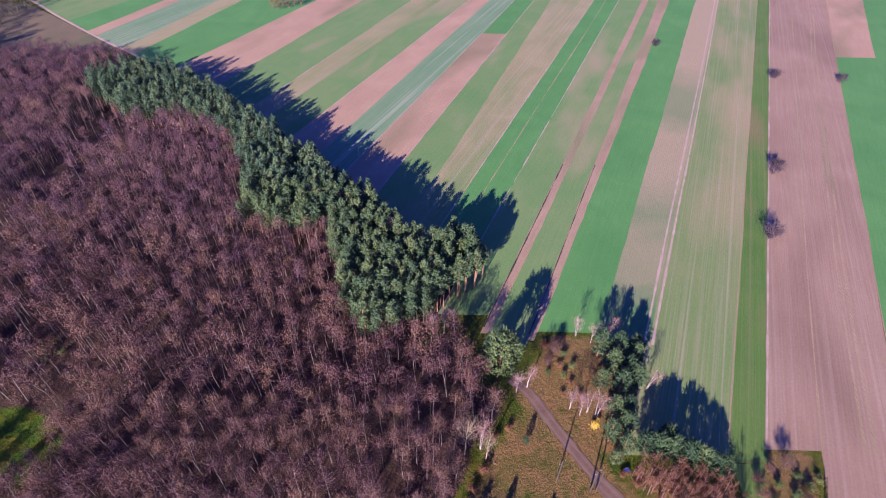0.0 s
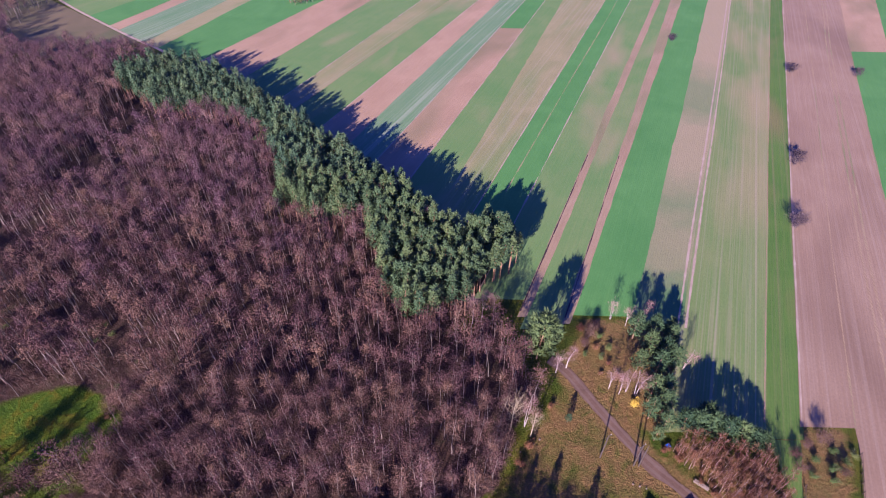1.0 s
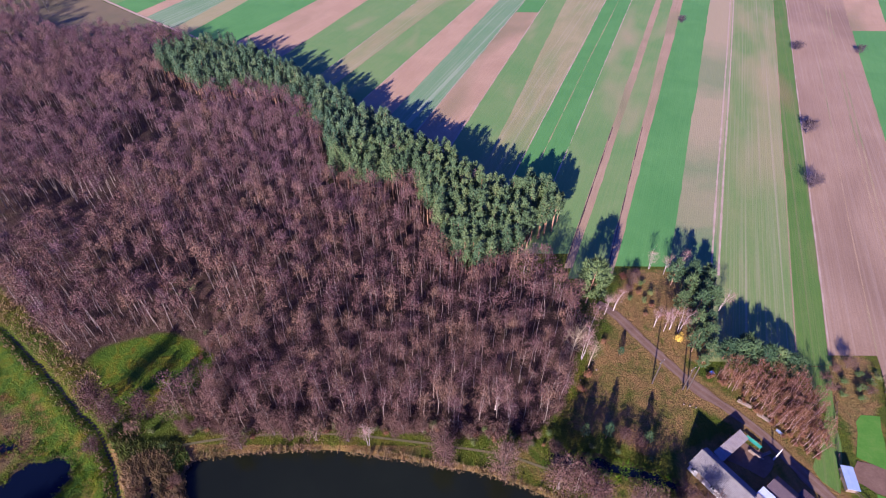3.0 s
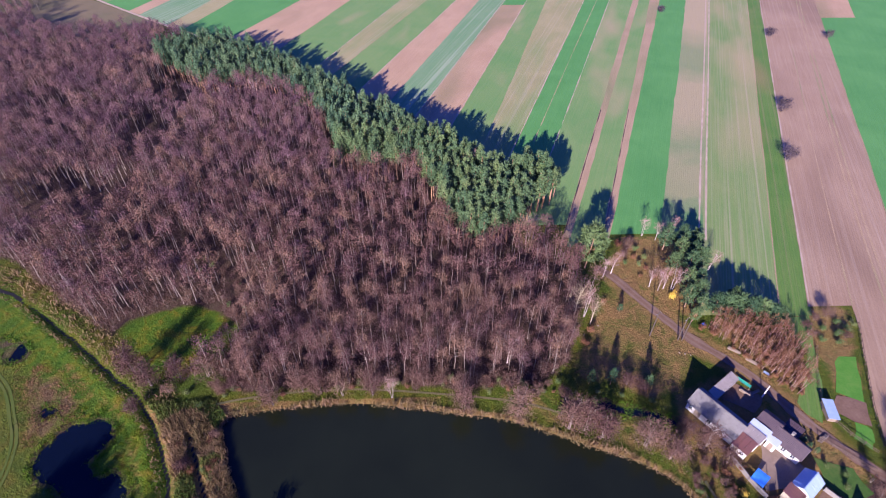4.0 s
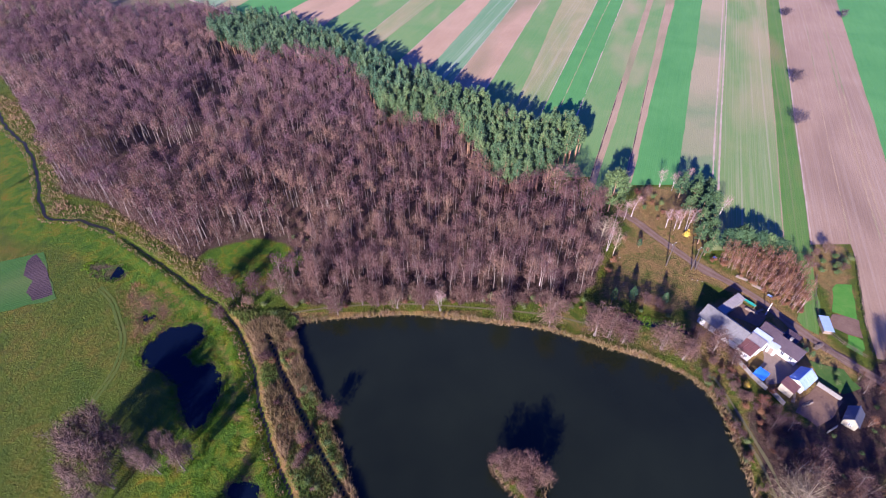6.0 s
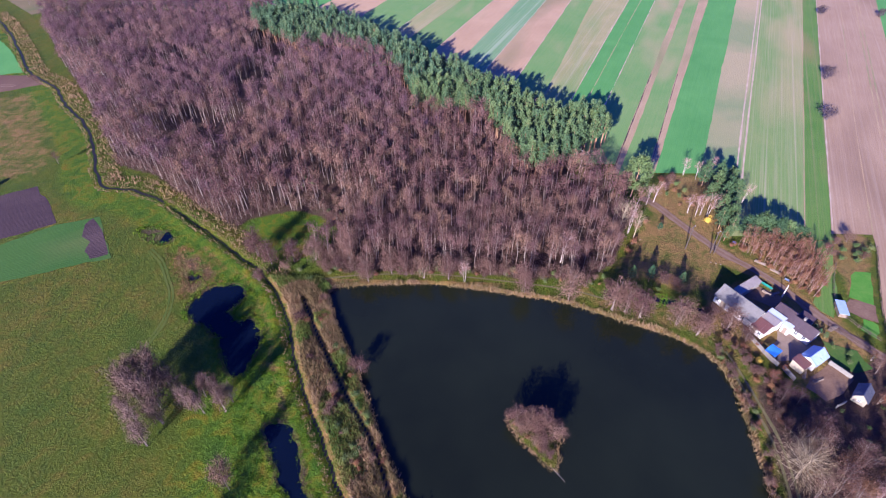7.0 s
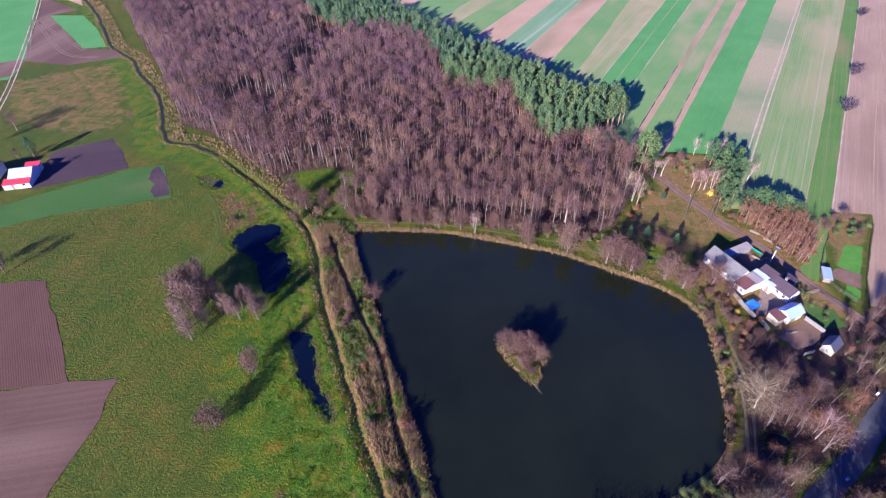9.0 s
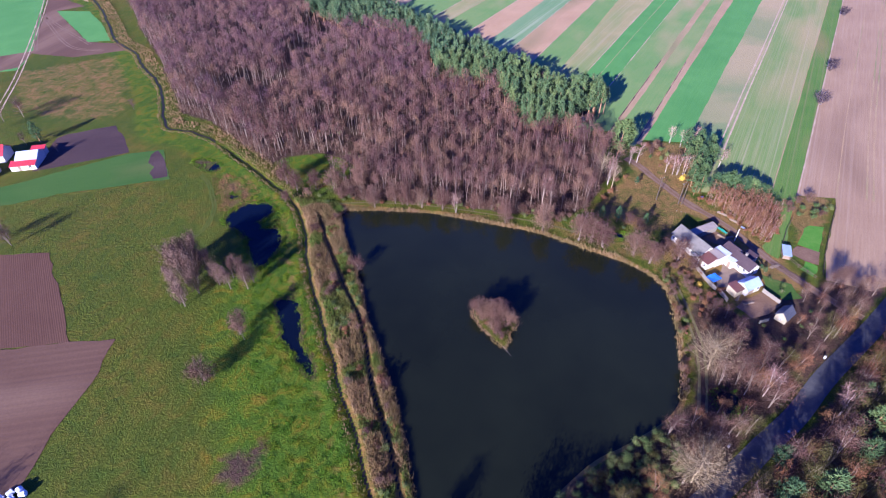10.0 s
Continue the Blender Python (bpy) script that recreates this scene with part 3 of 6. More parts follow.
def strip(name, near_l, far_l, near_r, far_r, mat, label, z=0.03, wobble=0.14):
    """A strip of land between two straight edges, its own y axis along the rows."""
    turn = pose(0, 0, 0, 0, 0, -FIELDTURN)
    back = turn.inverted()
    k = 90
    strip_count[0] += 1
    z += 0.006 * (strip_count[0] % 5)
    t = np.linspace(0, 1, k + 1)[:, None]
    left = np.array(near_l) * (1 - t) + np.array(far_l) * t
    right = np.array(near_r) * (1 - t) + np.array(far_r) * t
    left[:, 0] += np.convolve(rng.normal(0, wobble, k + 5), np.ones(5) / 2.5, "valid") + rng.normal(0, wobble * 0.5, k + 1) - 0.3
    right[:, 0] += np.convolve(rng.normal(0, wobble, k + 5), np.ones(5) / 2.5, "valid") + rng.normal(0, wobble * 0.5, k + 1) + 0.3
    w = np.vstack([left, right])
    c, s = math.cos(radians(FIELDTURN)), math.sin(radians(FIELDTURN))
    local = np.stack([w[:, 0] * c - w[:, 1] * s, w[:, 0] * s + w[:, 1] * c], 1)
    i = np.arange(k)
    f = np.stack([i, i + k + 1, i + k + 2, i + 1], 1)
    ob = new(name, mesh_np(name, np.c_[local, np.full(len(w), z)], f, mat))
    ob.matrix_basis = turn
    return tagged(ob, label, "field", kind="structure")


def on_line(a, b, y):
    return (a[0] + (b[0] - a[0]) * (y - a[1]) / (b[1] - a[1]), y)


EDGES = {  # two plan points of each field boundary
    "z": ((268, 210), (355, 368)), "y": ((181.3, 210.3), (260.1, 368.4)), "x": ((108.1, 87.3), (236.1, 367.1)), "e1": ((61.3, 47), (200, 365.2)), "e2": ((59.6, 61.4), (192, 365)),
    "track": ((51.2, 91.1), (165.5, 362)), "e4": ((37.4, 88.8), (151.9, 362.6)), "f2r": ((26.3, 98.2), (135, 361.8)), "f2l": ((24.4, 98.2), (128.6, 361.3)),
    "f1r": ((14.5, 97.8), (121.6, 361)), "f1l": ((12.3, 97.8), (118.2, 360.8)), "e7": ((15.4, 139.1), (103, 360)), "e8": ((-0.1, 137), (86.8, 359)),
    "e9": ((-9.4, 142.9), (60, 357.5)), "e10": ((-20.2, 159.4), (49.2, 357.1)), "e11": ((-33.5, 168.4), (36.7, 356.4)), "e12": ((-44.1, 182.4), (20.7, 355.5)),
    "e13": ((-54.9, 198.2), (8.3, 354.9)), "e14": ((-68.8, 213), (-9.5, 353.9)), "e15": ((-76.4, 224), (-27.1, 353)), "e16": ((-101, 238.1), (-58.7, 351.3)),
    "e17": ((-129.5, 250.1), (-86.7, 349.8)), "e18": ((-156, 267), (-131.9, 347)), "e19": ((-168, 270), (-147.5, 346.5)), "e20": ((-191, 281), (-169.9, 345.3)),
    "e21": ((-198.4, 289.4), (-180, 344.7)), "e22": ((-218, 303), (-200.7, 343.6)), "e23": ((-262, 328), (-252, 346))}


def field(left, right, y0, y1, mat, label, z=0.03, name="field_strip"):
    a, b = EDGES[left], EDGES[right]
    if y0 is None:      # the strip ends on the diagonal farm track
        def end(e):
            k = (e[1][0] - e[0][0]) / (e[1][1] - e[0][1])
            y = (256 - 0.806 * (e[0][0] - k * e[0][1] + 157)) / (1 + 0.806 * k)
            return on_line(*e, y)
        return strip(name, end(a), on_line(*a, y1), end(b), on_line(*b, y1), mat, label, z)
    return strip(name, on_line(*a, y0), on_line(*a, y1), on_line(*b, y0), on_line(*b, y1), mat, label, z)


FAR = 640
field("y", "z", 150, FAR, CROP, "wide green winter crop field")
field("x", "y", 18, 271, CROP, "green winter crop field beside ploughed land")
field("x", "y", 271, FAR, SOIL, "pale bare soil field")
field("e1", "x", 57, FAR, PLOUGH, "broad ploughed pinkish brown field with wheel ruts")
field("e2", "e1", 54, FAR, VERGE, "grassy green verge strip between fields")
field("track", "e2", 55, FAR, PALE, "pale green crop field with light drilled streaks")
field("e4", "track", 85, FAR, MIXED, "patchy green and bare field strip")
field("f2r", "e4", 87, FAR, CROP, "bright green winter crop strip")
field("f2l", "f2r", 84, FAR, REDSOIL, "narrow strip of reddish bare soil", 0.045, "bare_strip")
field("f1r", "f2l", 82, FAR, CROP_OLIVE, "olive green crop strip")
field("f1l", "f1r", 86, FAR, REDSOIL, "narrow strip of reddish bare soil", 0.045, "bare_strip")
field("e7", "f1l", 92, FAR, CROP_OLIVE, "olive green crop strip")
field("e8", "e7", 110, FAR, CROP, "bright green winter crop strip with a wheel track")
field("e9", "e8", 118, FAR, STUBBLE, "beige stubble strip with green regrowth")
field("e10", "e9", 127, FAR, CROP_OLIVE, "olive green strip with pale patches")
field("e11", "e10", 138, 296, SOIL, "pinkish brown bare soil strip")
field("e11", "e10", 296, FAR, CROP, "bright green winter crop strip")
field("e12", "e11", 150, FAR, CROP_STREAK, "green crop strip with pale streaks")
field("e13", "e12", 160, FAR, SOIL, "pinkish brown bare soil strip")
field("e14", "e13", 171, FAR, CROP_OLIVE, "olive green crop strip")
field("e15", "e14", 182, FAR, STUBBLE, "beige stubble strip")
field("e16", "e15", 195, FAR, CROP_OLIVE, "green crop strip")
field("e17", "e16", 212, FAR, SOIL, "pale pinkish soil strip")
field("e18", "e17", None, FAR, CROP, "green winter crop strip")
field("e19", "e18", None, FAR, STUBBLE, "brownish stubble strip")
field("e20", "e19", None, FAR, CROP_STREAK, "green strip with whitish streaks")
field("e21", "e20", None, FAR, SOIL, "pink bare soil strip")
field("e22", "e21", None, FAR, CROP, "green winter crop strip")
field("e23", "e22", None, FAR, CROP_OLIVE, "olive green strip")


def path_band(name, pts, width, z, mat, label, category="track", step=2.0, jitter=0.0):
    line = spline(pts, step)
    w = width * (1 + jitter * rng.normal(0, 1, len(line)))
    v, f = ribbon(line, w, z)
    return tagged(new(name, mesh_np(name, v, f, mat)), label, category, kind="structure")


# ---- tracks and roads ----
def twin(name, pts, gauge, z, mat, label):
    """Two wheel ruts side by side, as one mesh."""
    line = spline(pts, 2.0)
    d = np.gradient(line, axis=0)
    d /= np.hypot(*d.T)[:, None]
    side = np.stack([-d[:, 1], d[:, 0]], 1) * gauge / 2
    va, fa = ribbon(line + side, 0.55 * (1 + 0.2 * rng.normal(0, 1, len(line))), z)
    vb, fb = ribbon(line - side, 0.55 * (1 + 0.2 * rng.normal(0, 1, len(line))), z)
    return tagged(new(name, mesh_np(name, np.vstack([va, vb]), np.vstack([fa, fb + len(va)]), mat)), label, "track", kind="structure")


twin("field_track", [(48.5, 84), (69.2, 133.6), (96.1, 197), (151.8, 330.2), (280, 640)], 1.9, 0.075, TRACK, "two pale sandy wheel ruts along a field")
path_band("field_balk", [(76.9, 56.8), (105.9, 123.9), (156.7, 236.9), (214, 365.9), (340, 640)], 0.35, 0.08, REDSOIL, "pale grassy balk in ploughed land", "balk", 4.0, 0.25)
twin("field_track", [(86.9, 57.1), (107.9, 107.2), (133.8, 165.2), (181.5, 271.4), (225.7, 366.5), (345, 640)], 1.8, 0.075, REDSOIL, "pale wheel ruts across ploughed land")
path_band("wheel_mark", [(8, 141), (40, 222), (94, 358), (200, 640)], 0.4, 0.075, STUBBLE, "faint pale wheel mark in green crop", "track", 3.0, 0.3)
path_band("dirt_road", [(14, 73), (17.8, 69.2), (22.2, 61.5), (26.8, 54), (31, 47.6), (36.2, 42.2), (40.8, 36.6), (44.4, 29.6), (48, 23.5), (52, 17.8), (57, 11.5), (64, 4.5)],
          2.5, 0.04, DIRT, "light brown dirt road with worn wheel lines", "road", 1.5, 0.14)
twin("wheel_ruts", [(14, 73), (17.8, 69.2), (22.2, 61.5), (26.8, 54), (31, 47.6), (36.2, 42.2), (40.8, 36.6), (44.4, 29.6), (48, 23.5), (52, 17.8), (57, 11.5), (64, 4.5)], 1.45, 0.046, RUTDUST, "pale worn wheel ruts in the dirt road")
path_band("road", [(-6, -68), (10, -53.5), (23, -41.7), (30.2, -34.6), (39, -26.2), (48, -15.8), (60.6, -3), (70.3, 7.2), (90, 29), (130, 75)],
          4.3, 0.05, ASPHALT, "shaded grey asphalt road through bare woods", "road")
twin("lakeside_track", [(19.6, 13), (20.4, 9.5), (21.4, 3.5), (22.3, -3.5), (22.8, -9), (22, -18), (20, -28)], 1.5, 0.05, WORN, "grassy twin-rut path along the pond")
path_band("lakeside_path", [(-88, 30), (-78, 33.5), (-64, 35.6), (-48, 36), (-30, 34.2), (-14, 31.8), (-4, 28.5)], 0.5, 0.03, WORN, "trodden earth path along the pond bank", "path", 2.0)
twin("meadow_path", [(-131.3, 43.1), (-126, 38.5), (-121.7, 32.5), (-117.3, 25.3), (-115.6, 16.8), (-117, 8)], 0.9, 0.025, PATHGRASS, "faint wheel track curving through the meadow")
twin("far_track", [(-225, 50), (-243.3, 81.2), (-260.8, 111.6), (-287.3, 153), (-319.8, 202.1), (-350, 246), (-420, 350)], 2.0, 0.07, TRACK, "pale twin-rut farm track")


for ruts in ([(-314, 196), (-290, 178), (-253, 153.6)], [(-316, 198), (-300, 182), (-262, 150), (-240, 146)], [(-317, 197), (-296, 168), (-276, 142)]):
    twin("far_track", ruts, 1.4, 0.075, RUTDUST, "pale wheel ruts across bare soil")


def balk(edge, y0, y1, mat, label, width=0.35):
    """A thin line of bare or pale earth between two strips."""
    e = EDGES[edge]
    return path_band("field_balk", [on_line(*e, y0), on_line(*e, (y0 + y1) / 2), on_line(*e, y1)], width, 0.08, mat, label, "balk", 4.0, 0.35)


for edge, y0 in (("e7", 95), ("e8", 116), ("e10", 142), ("e11", 154), ("e13", 176), ("e15", 200), ("e1", 57)):
    balk(edge, y0, 640, TRACK, "thin pale earth balk between fields")
for edge, y0 in (("f1l", 88), ("f2l", 86)):
    balk(edge, y0, 165, DARKSOIL, "thin dark furrow beside a bare strip", 0.3)
for edge, y0 in (("x", 60), ("e2", 58), ("e14", 186)):
    balk(edge, y0, 640, REDSOIL, "thin reddish furrow between fields", 0.25)
path_band("far_track", [(-140, 243), (-157, 256.5), (-182, 275), (-228, 312), (-256, 336), (-330, 396)], 1.6, 0.07, TRACK, "pale farm track across the field ends")


def patch(name, pts, z, mat, label, category="field", turn=0.0):
    """A plot of land with slightly uneven edges; its rows run along the direction turn."""
    p = np.array(pts, float)
    fine = []
    for s, e in zip(p, np.roll(p, -1, 0)):
        k = max(2, int(np.hypot(*(e - s)) / 3))
        t = (np.arange(k) / k)[:, None]
        fine.append(s * (1 - t) + e * t + rng.normal(0, 0.18, (k, 2)))
    p = np.vstack(fine)
    co, si = math.cos(radians(-turn)), math.sin(radians(-turn))
    ob = polygon_sheet(name, np.stack([p[:, 0] * co - p[:, 1] * si, p[:, 0] * si + p[:, 1] * co], 1), z, mat, label, category)
    ob.matrix_basis = pose(0, 0, 0, 0, 0, turn)
    return ob


VERGEPLAN = [(56.6, 54), (57.2, 49), (56.2, 41.7), (50.6, 32.6), (47.4, 29.6), (48, 26.8), (50.1, 24.5), (54.7, 31.8), (58.4, 41.6), (64, 54)]
patch("field_strip", [(77, 57.6), (74.8, 51), (69.9, 41), (63.8, 28), (60, 17.5), (70, 14.5), (76.3, 17.5), (86.5, 40), (94.6, 57.6)], 0.03, PLOUGH, "ploughed pinkish brown field end beside the garden", turn=-22.5)
patch("grass_verge", VERGEPLAN, 0.032, VERGE, "grassy green verge between birches and garden", "verge", turn=-22.5)
patch("west_field", [(-260, -29), (-168, -4), (-155.3, -1.3), (-141, -15), (-126.9, -30.4), (-150, -37), (-230, -60)], 0.03, WESTSOIL, "ploughed reddish brown field in the meadow", turn=42)
patch("west_field", [(-230, -60.2), (-150, -37.2), (-126.9, -30.6), (-116.2, -27.8), (-113.6, -40.5), (-113.7, -53.1), (-112, -63), (-112, -90), (-200, -110)], 0.035, HARROWED, "harrowed brown field with wheel marks", turn=-72)
patch("west_field", [(-192, 37), (-200, 60), (-197.8, 63.4), (-183.4, 72.6), (-180.5, 69), (-177, 67), (-165.5, 53.9)], 0.03, DARKSOIL, "dark freshly ploughed plot", turn=-62)
patch("west_field", [(-215, 14), (-195, 27.5), (-165, 53), (-154, 57.4), (-140.8, 39.4), (-173.4, 25.6), (-195, 12)], 0.035, DULL, "dull green strip of young crop", turn=-64)
patch("bare_patch", [(-156.4, 53.6), (-155.2, 56.6), (-150, 51.4), (-142.4, 40.8), (-146.6, 38.6), (-149.6, 41.6), (-150.4, 45.4), (-154, 48)], 0.045, DARKSOIL, "bare brown end of a crop strip", turn=-64)
patch("west_field", [(-266, 118), (-276.6, 142), (-322, 205), (-380, 290), (-600, 200), (-400, 60)], 0.02, CROP, "green winter crop field")
patch("west_field", [(-288.6, 132.9), (-276.6, 142), (-268, 121), (-274.3, 116), (-400, 45), (-420, 60)], 0.045, HARROWED, "reddish brown bare soil strip")
patch("west_field", [(-275.2, 138.3), (-318, 202.3), (-340, 235), (-300, 214), (-310.8, 203), (-256.2, 156.4), (-238, 157), (-228, 148), (-250, 136)], 0.05, HARROWED, "triangular brown bare soil field with wheel marks")
patch("west_field", [(-310.8, 203), (-290, 205), (-268, 185), (-245, 160), (-256.2, 156.4)], 0.055, CROP, "bright green wedge of winter crop")
patch("west_field", [(-335, 240), (-303, 222), (-330, 255), (-420, 345), (-470, 330)], 0.05, SOIL, "pale bare field beyond the brook")
patch("west_field", [(-205, 243), (-172, 266), (-182, 273.5), (-228, 310), (-258, 333), (-310, 330), (-345, 280), (-290, 236), (-266, 263)], 0.03, DRY, "brownish dry meadow beyond the wood", turn=-40)
patch("garden_plot", [(57.4, 31.7), (62.2, 39.7), (64, 41.4), (67.7, 41.2), (62.8, 29.1)], 0.03, PLOT, "bright green garden plot", "garden")
patch("garden_plot", [(57.4, 24.2), (59.9, 22.7), (58.6, 20), (56.9, 18.2), (54.9, 20.8)], 0.03, PLOT, "bright green garden plot", "garden")
patch("garden_bed", [(57.4, 31.4), (62.6, 28.8), (60.2, 23.2), (57.4, 24.5), (54.6, 27)], 0.03, DIRT, "brown dug garden bed", "garden")
patch("yard", [(35, 20.8), (40, 17.6), (42, 13.5), (41, 12), (36, 11.5), (31.5, 10.5), (31, 14), (33.5, 17)], 0.03, YARD, "bare sandy farmyard", "yard")
patch("yard", [(36.5, 7), (42.3, 10.4), (46, 6.4), (42, 2.8), (37.5, 0.8), (34.5, 4)], 0.03, DIRT, "bare brown earth yard", "yard")
patch("garden_plot", [(44, 17), (50.5, 14.5), (51.5, 9.5), (47, 8), (43.4, 11.6)], 0.03, LAWNGRASS, "green front garden lawn", "garden")
patch("yard", [(34, 36.5), (41, 31), (37, 27), (31, 31)], 0.03, DIRT, "trampled earth behind the barn", "yard")


# ---- plants ----
class Shape:
    """Gathers triangles."""

    def __init__(self):
        self.v, self.f, self.n = [], [], 0

    def add(self, v, f):
        self.v.append(np.asarray(v, float))
        self.f.append(np.asarray(f, int) + self.n)
        self.n += len(v)

    def tube(self, pts, radii, sides=5):
        pts = np.asarray(pts, float)
        a = np.arange(sides) * 2 * math.pi / sides
        rings = []
        for i, p in enumerate(pts):
            d = pts[min(i + 1, len(pts) - 1)] - pts[max(i - 1, 0)]
            d = d / (np.linalg.norm(d) + 1e-9)
            u = np.cross(d, (0.31, 0.95, 0.12))
            u /= np.linalg.norm(u) + 1e-9
            w = np.cross(d, u)
            rings.append(p + radii[i] * (np.cos(a)[:, None] * u + np.sin(a)[:, None] * w))
        f = []
        for i in range(len(pts) - 1):
            for k in range(sides):
                m = (k + 1) % sides
                b0, b1 = i * sides, (i + 1) * sides
                f += [(b0 + k, b0 + m, b1 + m), (b0 + k, b1 + m, b1 + k)]
        self.add(np.vstack(rings), f)

    def slivers(self, start, way, length, width, r, face=None):
        """Thin blades: one triangle each, from a base point along a way, lying across the direction face."""
        k = len(start)
        way = way / (np.linalg.norm(way, axis=1)[:, None] + 1e-9)
        side = np.cross(way, r.normal(0, 1, (k, 3)) if face is None else face + r.normal(0, 0.22, (k, 3)))
        side /= np.linalg.norm(side, axis=1)[:, None] + 1e-9
        w = (np.asarray(width) * np.ones(k))[:, None]
        tip = start + way * (np.asarray(length) * np.ones(k))[:, None]
        v = np.stack([start - side * w / 2, start + side * w / 2, tip], 1).reshape(-1, 3)
        self.add(v, np.arange(3 * k).reshape(-1, 3))

    def arrays(self):
        return np.vstack(self.v), np.vstack(self.f)


def bare_tree(seed, h, radius, base, limbs, twigs, trunk=0.16, lift=0.9, stems=1, width=0.07, length=1.1, spread=1.0, round_top=0.75, head=0.6):
    """A leafless tree: (trunk and limbs), (twigs). The crown is an upright egg of fine twigs on rising limbs."""
    r = np.random.default_rng(seed)
    wood, fine = Shape(), Shape()
    for s in range(stems):
        lean = r.normal(0, 0.05 + 0.09 * (stems > 1), 2) * h
        foot = r.normal(0, 0.12 * (stems > 1), 2) * spread
        zz = np.array([-0.3, 0.3 * h, 0.62 * h, 0.95 * h])
        bend = np.array([0, 0.12, 0.45, 1.0])
        pts = np.c_[foot[0] + lean[0] * bend, foot[1] + lean[1] * bend, zz]
        pts[1:3, :2] += r.normal(0, 0.12, (2, 2))
        wood.tube(pts, [trunk * 1.25, trunk, trunk * 0.62, 0.02], 5)
        tops = []
        for _ in range(max(2, limbs // stems)):
            t = r.uniform(base, 0.86)
            p = np.array([np.interp(t * h, zz, pts[:, i]) for i in range(3)])
            ang = r.uniform(0, 2 * math.pi)
            reach = radius * (1.0 - 0.55 * ((t - base) / (1 - base)) ** 1.5) * r.uniform(0.6, 1.0) * spread
            up = reach * lift * r.uniform(0.5, 1.1)
            q = p + np.array([math.cos(ang) * reach, math.sin(ang) * reach, up])
            mid = (p + q) / 2 + np.array([0, 0, -0.08 * reach])
            wood.tube([p, mid, q], [trunk * 0.42, trunk * 0.27, 0.012], 3)
            tops.append((p, mid, q))
        k = twigs // stems
        pick = r.integers(0, len(tops), k)
        u = r.uniform(0.3, 1.0, k)[:, None]
        seg = np.array(tops)
        start = np.where(u < 0.5, seg[pick, 0] + (seg[pick, 1] - seg[pick, 0]) * 2 * u, seg[pick, 1] + (seg[pick, 2] - seg[pick, 1]) * (2 * u - 1))
        start += r.normal(0, 0.13 * radius, (k, 3))
        centre = np.array([foot[0] + lean[0] * 0.75, foot[1] + lean[1] * 0.75, h * round_top])
        size = np.array([radius * spread, radius * spread, h * (0.98 - round_top)])
        out = (start - centre) / size
        out /= np.linalg.norm(out, axis=1)[:, None] + 1e-6
        fine.slivers(start, out * 0.6 + r.normal(0, 0.6, (k, 3)) + np.array([0, 0, 0.3]), r.uniform(0.5, 1.25, k) * length, r.uniform(0.6, 1.3, k) * width, r, out)
        # the head: sprays of twigs gathered in uneven tufts round the limb ends
        k2 = int(k * head)
        tufts = max(12, limbs // stems)
        v = r.normal(0, 1, (tufts, 3)) + np.array([0, 0, 0.35])
        v /= np.linalg.norm(v, axis=1)[:, None]
        hub = centre + v * size * r.uniform(0.4, 0.85, (tufts, 1))
        start = hub[r.integers(0, tufts, k2)] + np.clip(r.normal(0, 0.24, (k2, 3)), -0.45, 0.45) * size
        out = (start - centre) / size
        out /= np.linalg.norm(out, axis=1)[:, None] + 1e-6
        fine.slivers(start, out * 0.5 + r.normal(0, 0.6, (k2, 3)) + np.array([0, 0, 0.25]), r.uniform(0.5, 1.1, k2) * length * 0.85, r.uniform(0.6, 1.3, k2) * width, r, out)
    return wood.arrays(), fine.arrays()


def pine_tree(seed, h, radius, base, clumps, per=20, tuft=0.75, blade=0.26, flat=0.0):
    """A pine: bare reddish trunk below, a crown of many needle tufts on short limbs."""
    r = np.random.default_rng(seed)
    wood, fine = Shape(), Shape()
    lean = r.normal(0, 0.025, 2) * h
    zz = np.array([-0.3, 0.5 * h, 0.95 * h])
    pts = np.c_[lean[0] * zz / h, lean[1] * zz / h, zz]
    wood.tube(pts, [0.2, 0.13, 0.03], 6)
    for i in range(clumps):
        t = base + (1 - base) * (i + r.uniform(0, 1)) / clumps
        ang = i * 2.4 + r.normal(0, 0.4)
        s = (t - base) / (1 - base)
        prof = min(1.0, 0.45 + 2.4 * s) * (1 - s) ** (0.62 - 0.3 * flat)
        reach = radius * max(0.12, prof) * r.uniform(0.55, 1.05)
        c = np.array([lean[0] * t + math.cos(ang) * reach, lean[1] * t + math.sin(ang) * reach, t * h + 0.15 * reach])
        stem = np.array([lean[0] * t, lean[1] * t, t * h - 0.25 * reach])
        if i % 5 == 0:
            wood.tube([stem, stem + 0.7 * (c - stem)], [0.045, 0.015], 3)
        out = np.array([math.cos(ang), math.sin(ang), 0.35 + 0.9 * s])
        out /= np.linalg.norm(out)
        v = out * 0.7 + r.normal(0, 0.75, (per, 3)) + np.array([0, 0, 0.25])
        k = tuft * r.uniform(0.75, 1.3)
        off = r.normal(0, 0.34 * k, (per, 3))
        fine.slivers(c + off, v, r.uniform(0.6, 1.1, per) * k, blade * r.uniform(0.8, 1.4, per), r, out + off / k)
    return wood.arrays(), fine.arrays()


